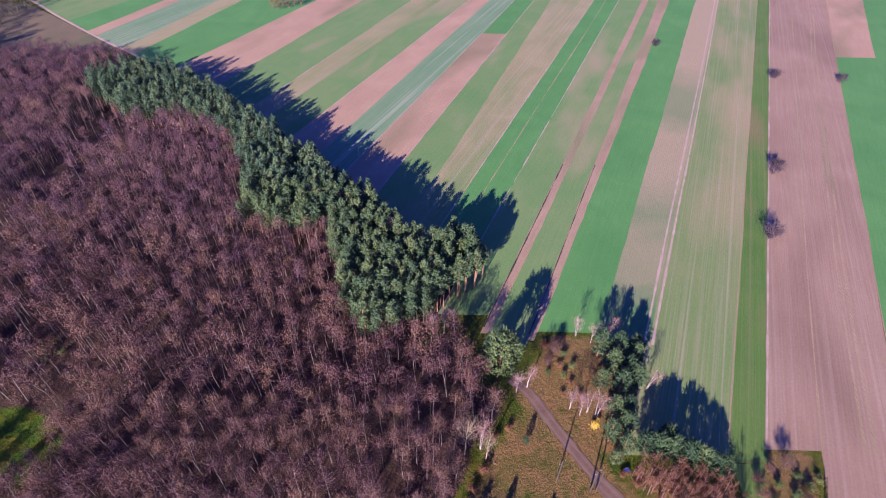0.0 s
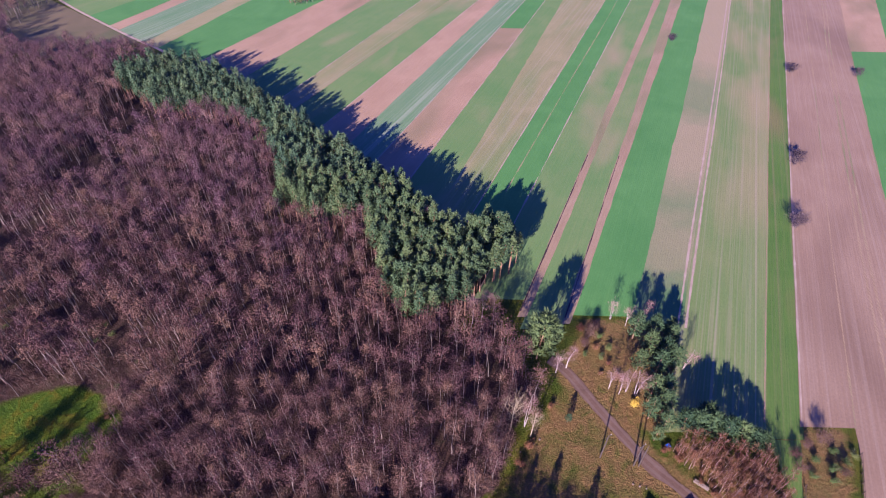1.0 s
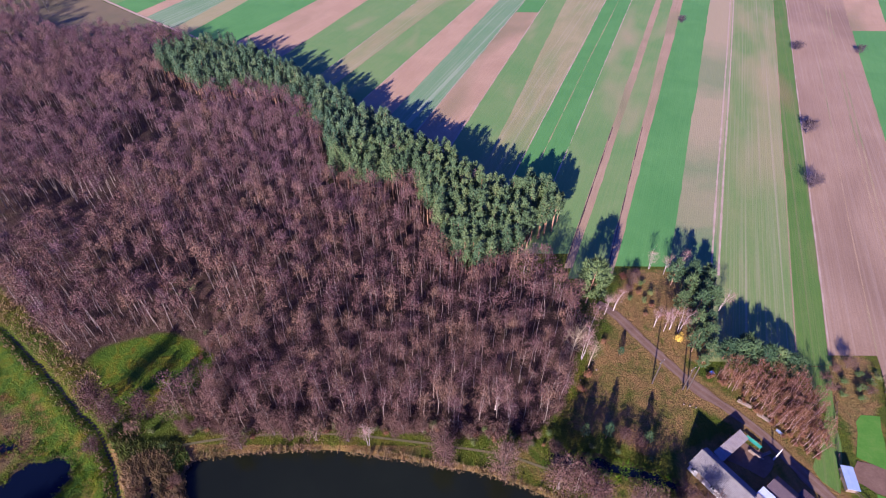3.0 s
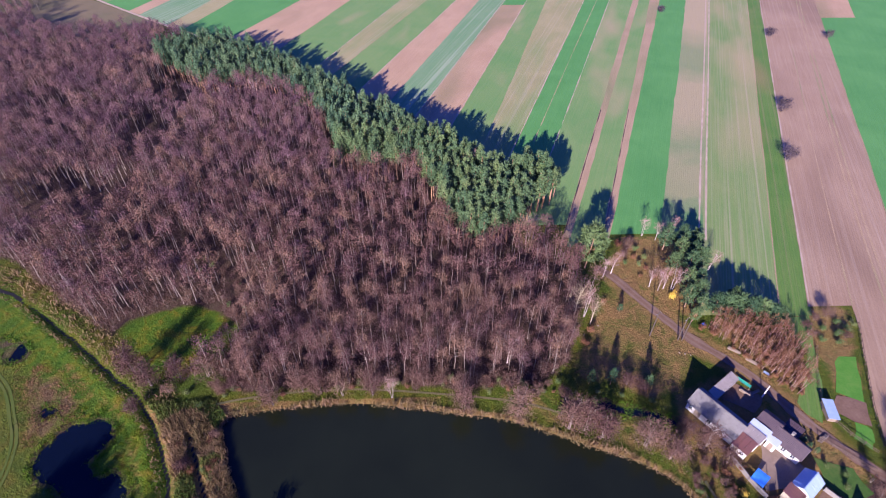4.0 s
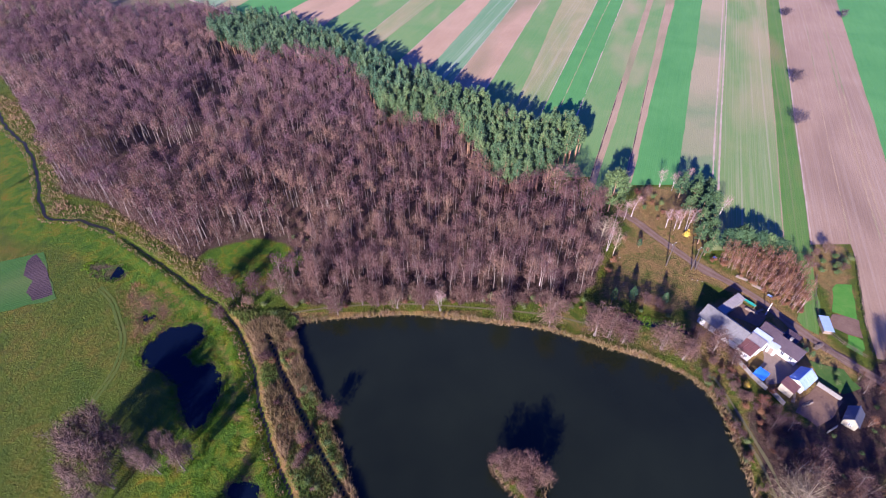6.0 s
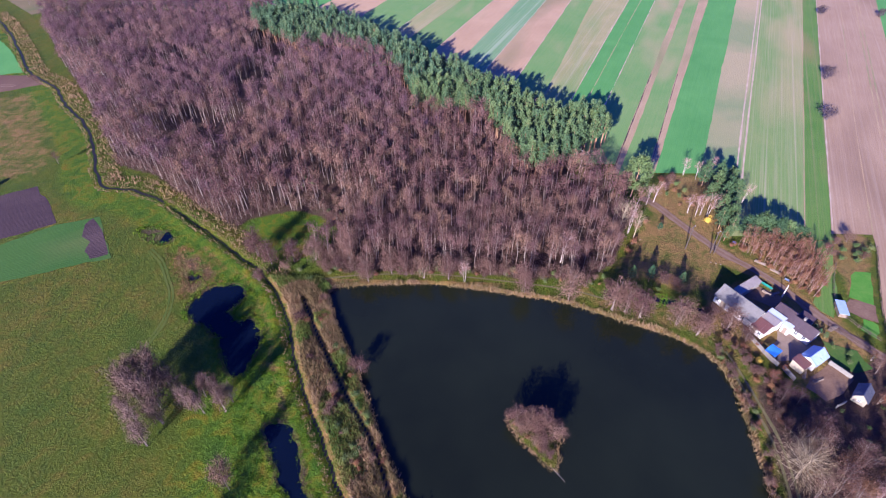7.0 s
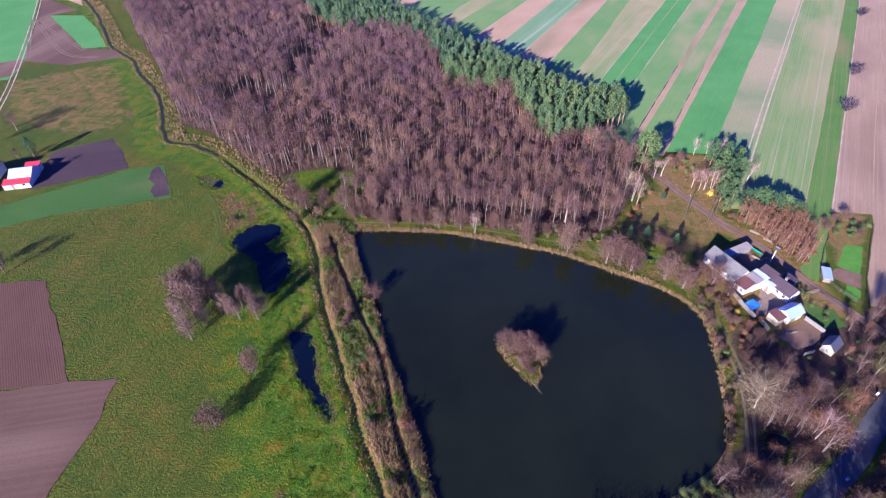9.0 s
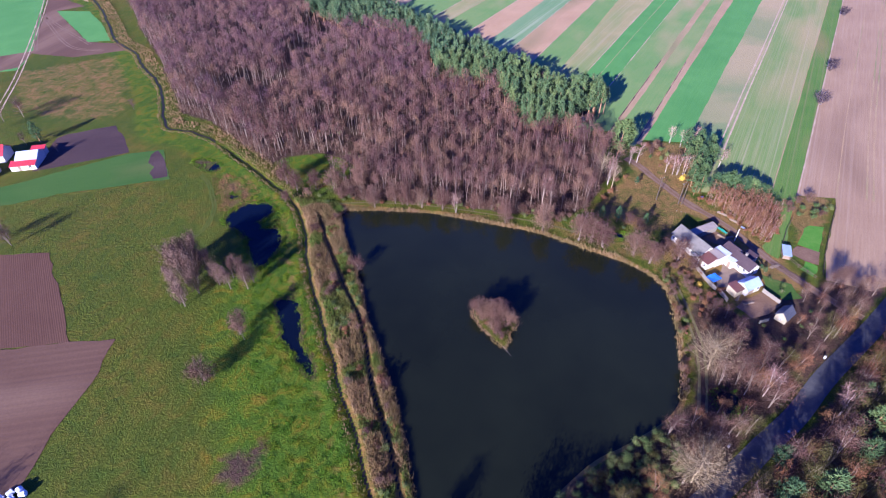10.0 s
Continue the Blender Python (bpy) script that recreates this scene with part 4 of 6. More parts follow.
def leafy_bush(seed, h, radius, leaves, size=0.28, stems=6):
    """A shrub: several stems and a ragged crown of small leaves."""
    r = np.random.default_rng(seed)
    wood, fine = Shape(), Shape()
    hub = []
    for s in range(stems):
        a = r.uniform(0, 2 * math.pi)
        q = np.array([math.cos(a) * radius * r.uniform(0.2, 0.75), math.sin(a) * radius * r.uniform(0.2, 0.75), h * r.uniform(0.5, 0.9)])
        wood.tube([(q[0] * 0.12, q[1] * 0.12, -0.1), q * np.array([0.5, 0.5, 0.55]), q], [0.05, 0.035, 0.01], 3)
        hub.append(q)
    hub = np.array(hub)
    pick = r.integers(0, stems, leaves)
    u = r.uniform(0.3, 1.05, leaves)[:, None]
    start = hub[pick] * np.c_[u, u, u] + r.normal(0, 0.22 * radius, (leaves, 3)) * np.array([1, 1, 0.6])
    start[:, 2] = np.clip(start[:, 2], 0.1, h)
    out = start / np.array([radius, radius, h]) - np.array([0, 0, 0.3])
    fine.slivers(start, r.normal(0, 1, (leaves, 3)) + np.array([0, 0, 0.5]), size * r.uniform(0.7, 1.4, leaves), size * 0.8, r, out / (np.linalg.norm(out, axis=1)[:, None] + 1e-6))
    return wood.arrays(), fine.arrays()


class Kind:
    """A kind of plant: a few grown forms, each usable as a thing of its own or joined into stuff."""

    def __init__(self, name, category, forms, wood_mat, leaf_mat, label):
        self.name, self.category, self.forms, self.label = name, category, forms, label
        self.mats = (wood_mat, leaf_mat)
        self.meshes = [(mesh_np("trunk", *w, wood_mat), mesh_np("crown", *c, leaf_mat)) for w, c in forms]
        self.first = {}

    def place(self, x, y, size=1.0, tall=1.0, z=0.0, label="", group="", crown_mat=None):
        i = int(rng.integers(len(self.forms)))
        m = pose(x, y, z, 0, 0, rng.uniform(0, 360)) @ Matrix.Diagonal((size, size, size * tall, 1))
        if i in self.first:
            k = self.first[i].scale
            ob = copy_thing(self.first[i], m @ Matrix.Diagonal((1 / k[0], 1 / k[1], 1 / k[2], 1)))
        else:
            ob = thing(self.name, m, self.label, self.category, group)
            part("trunk", self.meshes[i][0], None, ob)
            part("crown", self.meshes[i][1], None, ob)
            self.first[i] = ob
        return tagged(ob, label or self.label, self.category, group)

    def stuff(self, name, spots, label, sizes):
        """All plants at the spots, joined into one mesh for wood and one for twigs, under one thing."""
        top = thing(name, pose(0, 0, 0), label, "woodland", kind="stuff")
        which = rng.integers(0, len(self.forms), len(spots))
        turn = rng.uniform(0, 2 * math.pi, len(spots))
        tint = np.clip([0.5 + 0.85 * noise.noise((x * 0.024, y * 0.024, 3.0)) for x, y in spots] + rng.normal(0, 0.22, len(spots)), 0, 0.99)
        tall = sizes * rng.uniform(0.92, 1.1, len(spots))
        for k, (what, mat) in enumerate((("trunks", self.mats[0]), ("twigs", self.mats[1]))):
            vs, fs, ts, n = [], [], [], 0
            for i, form in enumerate(self.forms):
                v, f = form[k]
                idx = np.nonzero(which == i)[0]
                if not len(idx):
                    continue
                c, s = np.cos(turn[idx])[:, None], np.sin(turn[idx])[:, None]
                x = (v[:, 0] * c - v[:, 1] * s) * sizes[idx, None] + spots[idx, 0, None]
                y = (v[:, 0] * s + v[:, 1] * c) * sizes[idx, None] + spots[idx, 1, None]
                z = v[:, 2] * tall[idx, None]
                vs.append(np.stack([x, y, z], 2).reshape(-1, 3))
                fs.append((f[None] + (n + np.arange(len(idx)) * len(v))[:, None, None]).reshape(-1, 3))
                ts.append(np.repeat(tint[idx], len(v)))
                n += len(idx) * len(v)
            part(what, mesh_np(what, np.vstack(vs), np.vstack(fs), mat, np.concatenate(ts)), None, top)
        return top


def scatter(poly, gap, keep=None, seed=1):
    """Uneven spots inside a plan outline, no two closer than about the gap."""
    r = np.random.default_rng(seed)
    lo, hi = poly.min(0), poly.max(0)
    xs, ys = np.arange(lo[0], hi[0], gap), np.arange(lo[1], hi[1], gap * 0.9)
    gx, gy = np.meshgrid(xs, ys)
    gx = gx + (np.arange(len(ys)) % 2)[:, None] * gap / 2
    p = np.stack([gx.ravel(), gy.ravel()], 1) + r.uniform(-0.46, 0.46, (gx.size, 2)) * gap
    p = p[inside(p, poly)]
    return p if keep is None else p[keep(p)]


def band_points_near(line, width, count):
    """Spots spread along a line, up to the width to either side."""
    return line[rng.integers(0, len(line), count)] + rng.uniform(-width, width, (count, 2))


ALDER = Kind("alder_tree", "tree", [bare_tree(10 + i, 11.8, 2.1, 0.35, 14, 260, 0.085, 0.9, width=0.1, length=0.5, round_top=0.72, head=2.0) for i in range(7)], BARK, MIDTWIG, "slender leafless alder with a purplish brown twig crown")
FAR_ALDER = Kind("alder_tree", "tree", [bare_tree(20 + i, 11.8, 2.2, 0.5, 5, 70, 0.095, 0.8, width=0.19, length=0.56, round_top=0.75, head=3.8) for i in range(8)], BARK, HAZETWIG, "slender leafless alder with a purplish brown twig crown")
MID_ALDER = Kind("alder_tree", "tree", FAR_ALDER.forms, BARK, MIDTWIG, "slender leafless alder with a reddish brown twig crown")
BIG_BARE = Kind("bare_tree", "tree", [bare_tree(30 + i, 10.5, 3.3, 0.2, 24, 800, 0.11, 0.8, stems=2, width=0.075, length=0.75, head=1.0, round_top=0.62) for i in range(4)], BARK, BROWNTWIG, "leafless spreading tree with purplish brown twigs")
PALE_TREE = Kind("pale_tree", "tree", [bare_tree(40 + i, 10.5, 6.4, 0.15, 60, 2200, 0.2, 0.5, width=0.06, length=1.1, head=0.6) for i in range(2)], PALEBARK, PALETWIG, "large bare tree with pale sunlit spreading branches")
CORNER_TREE = Kind("pale_tree", "tree", [bare_tree(45 + i, 10.5, 3.6, 0.25, 24, 420, 0.17, 1.2, width=0.06, length=0.9, head=0.5) for i in range(2)], PALEBARK, PALETWIG, "tall bare tree with pale sunlit limbs beside the wood")
BIRCHES = Kind("birch_tree", "tree", [bare_tree(50 + i, 9.5, 1.9, 0.3, 12, 380, 0.065, 1.5, stems=2, width=0.045) for i in range(4)], BIRCH, BIRCHTWIG, "bare birch with a white trunk")
THIN_BIRCH = Kind("young_birch", "tree", [bare_tree(60 + i, 6.8, 0.9, 0.3, 8, 130, 0.042, 1.6, width=0.06, length=0.5) for i in range(4)], PINKBARK, RUSTTWIG, "thin young birch with a pale pinkish trunk")
RUSTY = Kind("rusty_tree", "tree", [bare_tree(70 + i, 7.5, 2.7, 0.15, 10, 700, 0.08, 0.7, stems=2, width=0.085, length=0.38, round_top=0.6, head=1.2) for i in range(4)], BARK, RUSTTWIG, "autumn tree with rusty brown withered leaves")
OLIVE = Kind("olive_tree", "tree", [bare_tree(80 + i, 7.5, 2.8, 0.15, 10, 700, 0.08, 0.7, stems=2, width=0.09, length=0.38, round_top=0.6, head=1.2) for i in range(3)], BARK, OLIVETWIG, "autumn tree with yellowish olive leaves")
BANK_TREE = Kind("bank_tree", "tree", [bare_tree(95 + i, 6.2, 2.6, 0.08, 22, 1200, 0.06, 0.8, stems=3, width=0.1, length=0.5, round_top=0.52, head=1.4) for i in range(4)], BARK, BROWNTWIG, "bare bushy tree with dense brown twigs")
MEADOW_TREE = Kind("meadow_tree", "tree", [bare_tree(195 + i, 6.2, 2.4, 0.1, 24, 1000, 0.06, 0.9, stems=3, width=0.075, length=0.75, round_top=0.6, head=0.8) for i in range(4)], BARK, MEADOWTWIG, "bare pinkish grey tree in the meadow")
FIELD_BUSH = Kind("field_bush", "bush", [bare_tree(190 + i, 3.6, 2.0, 0.08, 14, 700, 0.035, 0.8, stems=3, width=0.075, length=0.7, round_top=0.55, head=0.8) for i in range(3)], BARK, SHADETWIG, "bare field boundary bush with shade painted into its twigs")
UNDER = Kind("undershrub", "shrub", [bare_tree(98 + i, 3.4, 1.8, 0.08, 6, 110, 0.03, 0.8, stems=2, width=0.085, length=0.7, round_top=0.55, head=0.8) for i in range(3)], BARK, BROWNTWIG, "leafless brown undergrowth shrub")
SHRUB = Kind("bare_shrub", "shrub", [bare_tree(90 + i, 3.6, 1.8, 0.08, 14, 620, 0.035, 0.8, stems=3, width=0.065, length=0.7, round_top=0.55, head=0.8) for i in range(4)], BARK, BROWNTWIG, "leafless brown shrub with fine twigs")
RUST_SHRUB = Kind("rusty_shrub", "shrub", [leafy_bush(100 + i, 1.9, 1.5, 520, 0.2) for i in range(3)], BARK, RUSTTWIG, "low shrub with rusty withered leaves")
GREEN_SHRUB = Kind("green_shrub", "shrub", [leafy_bush(110 + i, 2.0, 1.6, 520, 0.21) for i in range(3)], BARK, GREENLEAF, "low green shrub with dense leaves")
OLIVE_SHRUB = Kind("olive_shrub", "shrub", [leafy_bush(112 + i, 1.9, 1.5, 520, 0.2) for i in range(2)], BARK, OLIVETWIG, "low shrub with olive brown leaves")
YELLOW_SHRUB = Kind("yellow_shrub", "shrub", [leafy_bush(115, 2.0, 1.3, 420, 0.25)], BARK, YELLOWLEAF, "bright yellow autumn shrub in full leaf")
PINE = Kind("pine_tree", "tree", [pine_tree(120 + i, 13.2, 1.9, 0.45, 46, 13, 0.62, 0.26) for i in range(6)], PINEBARK, EDGENEEDLE, "tall green pine at the edge of the wood")
FAR_PINE = Kind("pine_tree", "tree", [pine_tree(125 + i, 13.2, 1.9, 0.45, 36, 9, 0.74, 0.36) for i in range(6)], PINEBARK, NEEDLE, "tall green pine of the belt")
DARK_PINE = Kind("dark_pine", "tree", [pine_tree(130 + i, 9.0, 2.6, 0.25, 64, 15, 0.72, 0.24) for i in range(4)], PINEBARK, DARKNEEDLE, "dense dark green pine with a bushy crown")
LOW_PINE = Kind("low_pine", "tree", [pine_tree(135 + i, 6.6, 2.6, 0.2, 52, 20, 0.8, 0.24) for i in range(2)], PINEBARK, DARKNEEDLE, "low bushy pine behind the birch stand")
BROAD_PINE = Kind("broad_pine", "tree", [pine_tree(140 + i, 12.2, 4.4, 0.3, 120, 22, 0.9, 0.3, 1.0) for i in range(2)], PINEBARK, LIGHTNEEDLE, "broad rounded green pine standing alone")


# ---- the wood ----
RAVINE = spline([(-81, 56), (-81.6, 63), (-83.5, 70.5), (-93, 76.5), (-102.6, 79), (-111, 79.3), (-121, 78)], 3.0)


def glade(p):
    """Thin places of the wood, where trunks and floor show."""
    return np.array([x < -92 and noise.noise((x * 0.034, y * 0.034, 11.0)) > 0.2 and noise.noise((x * 0.9, y * 0.9, 4.0)) > -0.18 for x, y in p], bool)


brook_clear = lambda p: (line_dist(p, BROOKLINE) > 5.5) & (line_dist(p, RAVINE) > 2.4) & ~inside(p, CLEARING) & ~inside(p, PINES) & ~glade(p)
spots = scatter(FOREST, 3.5, brook_clear, 3)
near = (spots[:, 1] < 62) & (spots[:, 0] > -80)
order = np.argsort(np.where(near, spots[:, 1], 1e9))
chosen = order[:min(290, near.sum())]
for x, y in spots[chosen]:
    ALDER.place(x, y, rng.uniform(0.82, 1.12), group="alders of the wood")
rest = np.delete(spots, chosen, 0)
# the far part takes the twig colour with the blue haze painted in
far = rest[:, 1] - 0.25 * rest[:, 0] + rng.normal(0, 26, len(rest)) > 136
FAR_ALDER.stuff("alder_wood", rest[far], "dense leafless alder wood, purplish brown crowns with painted haze", rng.uniform(0.78, 1.12, far.sum()))
MID_ALDER.stuff("alder_wood", rest[~far], "dense leafless alder wood with reddish brown crowns", rng.uniform(0.78, 1.12, (~far).sum()))
edge_pines = scatter(PINES, 2.55, None, 5)
edge_pines = edge_pines[np.argsort(edge_pines[:, 1])]
for x, y in edge_pines[:300]:
    PINE.place(x, y, rng.uniform(0.85, 1.12), group="pines along the field edge")
if len(edge_pines) > 300:
    FAR_PINE.stuff("pine_belt", edge_pines[300:], "dense belt of green pines along the field edge", rng.uniform(0.76, 1.02, len(edge_pines) - 300))

under = np.vstack([scatter(FOREST, 3.4, lambda p: brook_clear(p) & (p[:, 1] < 50) & (p[:, 0] > -84), 41),
                   scatter(FOREST, 5.0, lambda p: brook_clear(p) & (line_dist(p, FOREST, True) < 7) & (p[:, 0] < -84) & (p[:, 1] < 200), 42),
                   scatter(FOREST, 4.4, lambda p: brook_clear(p) & (p[:, 0] < -70) & (p[:, 0] > -150) & (p[:, 1] > 50) & (p[:, 1] < 110), 44),
                   scatter(FOREST, 2.3, lambda p: brook_clear(p) & (line_dist(p, CLEARING, True) < 8), 45)])
UNDER.stuff("undergrowth", under, "brown leafless undergrowth below the alders", rng.uniform(0.5, 1.0, len(under)))
front = scatter(FOREST, 2.0, lambda p: brook_clear(p) & (line_dist(p, FOREST, True) < 2.6) & (p[:, 1] < 90) & (p[:, 0] < 12), 43)
UNDER.stuff("edge_thicket", front, "brown leafless thicket along the edge of the wood", rng.uniform(0.7, 1.35, len(front)))
for n, (x, y) in enumerate(band_points_near(RAVINE, 2.2, 34)):
    (SHRUB, RUST_SHRUB, SHRUB, GREEN_SHRUB)[n % 4].place(x, y, rng.uniform(0.5, 0.9), label="brown shrub in the hollow of the wood", group="shrubs in the hollow of the wood")
# ---- single trees and copses ----
for x, y, s in ((11.0, 73.2, 1.12),):
    BROAD_PINE.place(x, y, s)
for x, y, s in ((-1.5, 110, 0.95), (4.5, 108.5, 0.95)):
    BROAD_PINE.place(x, y, s, label="broad rounded green pine at the corner of the wood")
for x, y, s in ((35.2, 80, 1.0), (39.2, 79, 1.05), (42.5, 76.5, 0.95), (41.5, 70.5, 1.0), (37.5, 69, 1.0), (33.6, 70, 0.85), (36.6, 74.5, 1.05), (40, 73, 0.95),
                (33.2, 58, 0.85), (35.2, 55, 0.8), (36.6, 59.5, 0.9), (34.6, 62.5, 0.95), (37.8, 63.5, 0.85), (33.2, 53, 0.6), (43.5, 80.5, 0.8)):
    DARK_PINE.place(x, y, s, group="pines of the copse", label="dense dark green pine in the copse")
for x, y, s in ((39.8, 55.8, 1.0), (42, 55, 1.1), (44.6, 54.6, 1.1), (47.4, 54, 1.1), (49.8, 53, 1.05), (44.4, 57.4, 1.0), (52.2, 52, 0.95), (54, 51.6, 0.85)):
    LOW_PINE.place(x, y, s, group="low pines by the birches")
for x, y, s, k in ((31, 86, 0.75, 1.0), (17.5, 70.6, 0.85, 1.0), (15, 69.2, 0.8, 1.0), (28.4, 64, 0.85, 1.0), (31.8, 63.6, 0.95, 1.0), (30, 64.6, 0.8, 1), (26.4, 65.4, 0.7, 1), (36.4, 83, 0.75, 1),
                   (38.6, 85, 0.8, 1), (34.4, 84, 0.7, 1), (44.6, 71, 0.8, 1), (-4, 83.5, 1.15, 1), (-1.5, 85.5, 1.0, 1), (-18.9, 116, 1.35, 1), (-43.3, 130, 1.4, 1), (-33, 126, 1.25, 1), (-41, 33.6, 0.75, 1),
                   (33.4, -22.4, 1.1, 1), (47.4, -25.4, 0.95, 1), (-14.5, 42, 1.15, 1), (6.5, 55.5, 1.0, 1.1), (-100, 172, 1.3, 1)):
    BIRCHES.place(x, y, s, k)
for x, y, s in ((3.4, 54.2, 0.95), (7.6, 53.2, 0.7)):
    CORNER_TREE.place(x, y, s, 1.3)
for x, y, s in ((23.4, -16.6, 0.95), (14.8, -44, 1.0), (18.2, -39, 0.6)):
    PALE_TREE.place(x, y, s, label="large bare lakeside tree with pale sunlit branches")
YELLOW_SHRUB.place(31, 61.2, 1.1)
YELLOW_SHRUB.place(26.5, 10.2, 0.85)
DARK_PINE.place(15.8, 56.6, 0.34, label="small dark fir on the lawn")
for x, y, s in ((3.0, 35.8, 0.45), (7.8, 35.6, 0.48), (15.4, 34.2, 0.42)):
    DARK_PINE.place(x, y, s, 1.3, label="small dark conifer on the rough lawn")
for x, y, s in ((24.4, 80, 0.62), (26, 82.4, 0.5), (23, 77, 0.5)):
    BANK_TREE.place(x, y, s, label="purplish brown bush at the field edge")
for x, y, s in ((22.6, 82, 0.9), (25.6, 76.5, 0.7), (27.5, 72, 0.6), (29, 69, 0.6), (12.5, 60, 0.7), (9.6, 57.5, 0.8), (7, 51, 0.9), (5, 47, 0.8), (25, 69, 0.5), (34.5, 50.6, 0.6), (37, 48.6, 0.6)):
    RUST_SHRUB.place(x, y, s * 1.2)
for x, y, s in ((27, 80, 0.9), (28.5, 76.5, 0.9), (22.5, 74.5, 0.7), (26.2, 73.6, 0.8)):
    GREEN_SHRUB.place(x, y, s, label="low green shrub beside the copse")
for x, y in scatter(BIRCHSTAND, 1.35, None, 11):
    THIN_BIRCH.place(x, y, rng.uniform(0.75, 1.1), group="young birches by the dirt road")
for x, y in scatter(BIRCHSTAND, 1.8, None, 12):
    RUST_SHRUB.place(x, y, rng.uniform(0.5, 0.85), group="rusty undergrowth of the birch stand")

# meadow trees
for x, y, s in ((-104.6, -15.4, 0.7), (-108.6, -7.4, 0.98), (-113.4, -3.2, 0.9), (-105.6, -6.4, 1.0), (-109.5, -0.6, 0.95), (-103.4, -10.4, 0.8), (-106.8, -12, 0.8), (-111.5, -5, 0.9), (-107.4, -3.6, 0.95), (-112.2, -0.4, 0.85), (-104, -3.4, 0.8), (-110.4, -9, 0.7)):
    MEADOW_TREE.place(x, y, s * 1.3, 1.45, group="bare trees in the meadow", label="bare pinkish grey tree in a meadow clump")
for x, y, s in ((-99.2, -6.8, 0.72), (-95.7, -7.6, 0.7), (-91.2, -7, 0.72), (-93.4, -4.6, 0.75), (-97, -3.6, 0.65), (-90.4, -4.8, 0.6)):
    MEADOW_TREE.place(x, y, s * 1.15, 1.6, group="bare trees in the meadow", label="thin bare tree in a meadow clump")
BANK_TREE.place(-88.2, -36, 1.15, 1.0, label="dense rounded bare bush in the meadow")
BANK_TREE.place(-86.4, -22, 0.95, 1.3, label="small bare tree in the meadow")
ALDER.place(-84.6, -23.6, 0.5)
for x, y, s in ((-184, 86, 0.5), (-168.4, 0, 0.75), (-171.8, 3.2, 0.65), (-175, -2, 0.7)):
    BIG_BARE.place(x, y, s, label="bare tree standing in the western meadow")
for x, y, s in ((103.5, 281, 0.85), (148.2, 243, 1.0), (112.8, 162, 1.1), (95.9, 125, 1.15), (178, 240, 0.85)):
    FIELD_BUSH.place(x, y, s * 1.3, 1.05, label="bare bush on the field boundary, twigs painted in shade", group="bushes along the field boundary")

# pond margin
for x, y, s, k in ((-99, 41.4, 1.3, 1.2), (-94.4, 38.4, 1.1, 1.1), (-88.5, 40, 1.05, 1.1), (-96, 31.8, 0.7, 1), (-82.6, 40.6, 1.25, 1.05), (-73.7, 41.8, 1.15, 1.25), (-75.8, 36.9, 0.75, 1), (-78.4, 36.2, 0.65, 1),
                   (-66.6, 32.8, 1.0, 1.25), (-60.7, 36, 1.1, 1.35), (-56.8, 35.6, 1.05, 1.25), (-45.3, 34.4, 0.95, 1.3), (-25.5, 30.4, 1.2, 1.35), (-14.3, 28, 1.25, 1.4), (-3.8, 25, 1.35, 1.25), (-0.4, 24.6, 1.2, 1.2),
                   (2.6, 22.8, 1.25, 1.2), (10.9, 20.8, 1.25, 1.2), (15.1, 17.8, 1.15, 1.15), (-34, 36.5, 0.9, 1.1), (22.8, 19.8, 1.1, 1.1), (19.4, 22.6, 0.9, 1), (26, 16.6, 0.8, 1), (14.2, 34, 0.7, 0.8), (11.4, 35.4, 0.75, 0.8)):
    BANK_TREE.place(x, y, s, k, group="bare trees on the pond bank", label="rounded bare pinkish brown tree on the pond bank")
SHRUB.place(-51.7, 34.6, 1.5, 1.2, label="olive grey bare shrub on the pond bank")
for x, y, s in ((-80, 37.4, 0.9), (-73, 38.6, 1.0), (-58, 38.6, 0.8), (-43, 39.4, 0.9), (-37, 38.2, 0.8), (-30, 36.4, 0.9), (-20, 35.4, 0.9), (-9, 33.4, 0.9), (-3, 32, 0.8), (-64, 4.6, 1.25), (-90, 36.4, 0.8)):
    SHRUB.place(x, y, s, group="shrubs on the pond bank", label="bare brown shrub on the pond bank")
for x, y, s in ((-86, 36, 0.7), (-76, 37, 0.8), (-70, 36.4, 0.6), (-51, 38.4, 0.8), (-28, 38.4, 0.9), (-17, 37.4, 0.8), (-46, 38.2, 0.7), (-11.5, 35.6, 0.8), (3, 31, 0.8), (6, 28, 0.7), (-82.2, 33, 0.7)):
    GREEN_SHRUB.place(x, y, s, label="low olive green shrub on the pond bank")
for x, y, s in ((-4, 36.4, 0.7), (4.4, 33.4, 0.6), (9.4, 32.4, 0.6), (15.6, 30.6, 0.6), (-8, 34.6, 0.7)):
    GREEN_SHRUB.place(x, y, s, label="green hedge shrub along the rough lawn", group="hedge shrubs along the lawn")
for n in range(34):
    y = rng.uniform(-24, 14)
    sx = 17.4 + 2.0 * math.exp(-((y + 2) / 14) ** 2) + rng.uniform(-0.4, 1.8)
    (RUST_SHRUB, SHRUB, RUST_SHRUB, SHRUB, RUST_SHRUB, GREEN_SHRUB)[n % 6].place(sx, y, rng.uniform(0.28, 0.7), label="low reddish brown shrub by the water", group="shrubs along the east shore")
THICKET = np.array([(18.5, 21), (24, 15), (28, 8.5), (30.6, 3), (26, -7), (24.4, -7), (24, 5), (21.6, 13)], float)
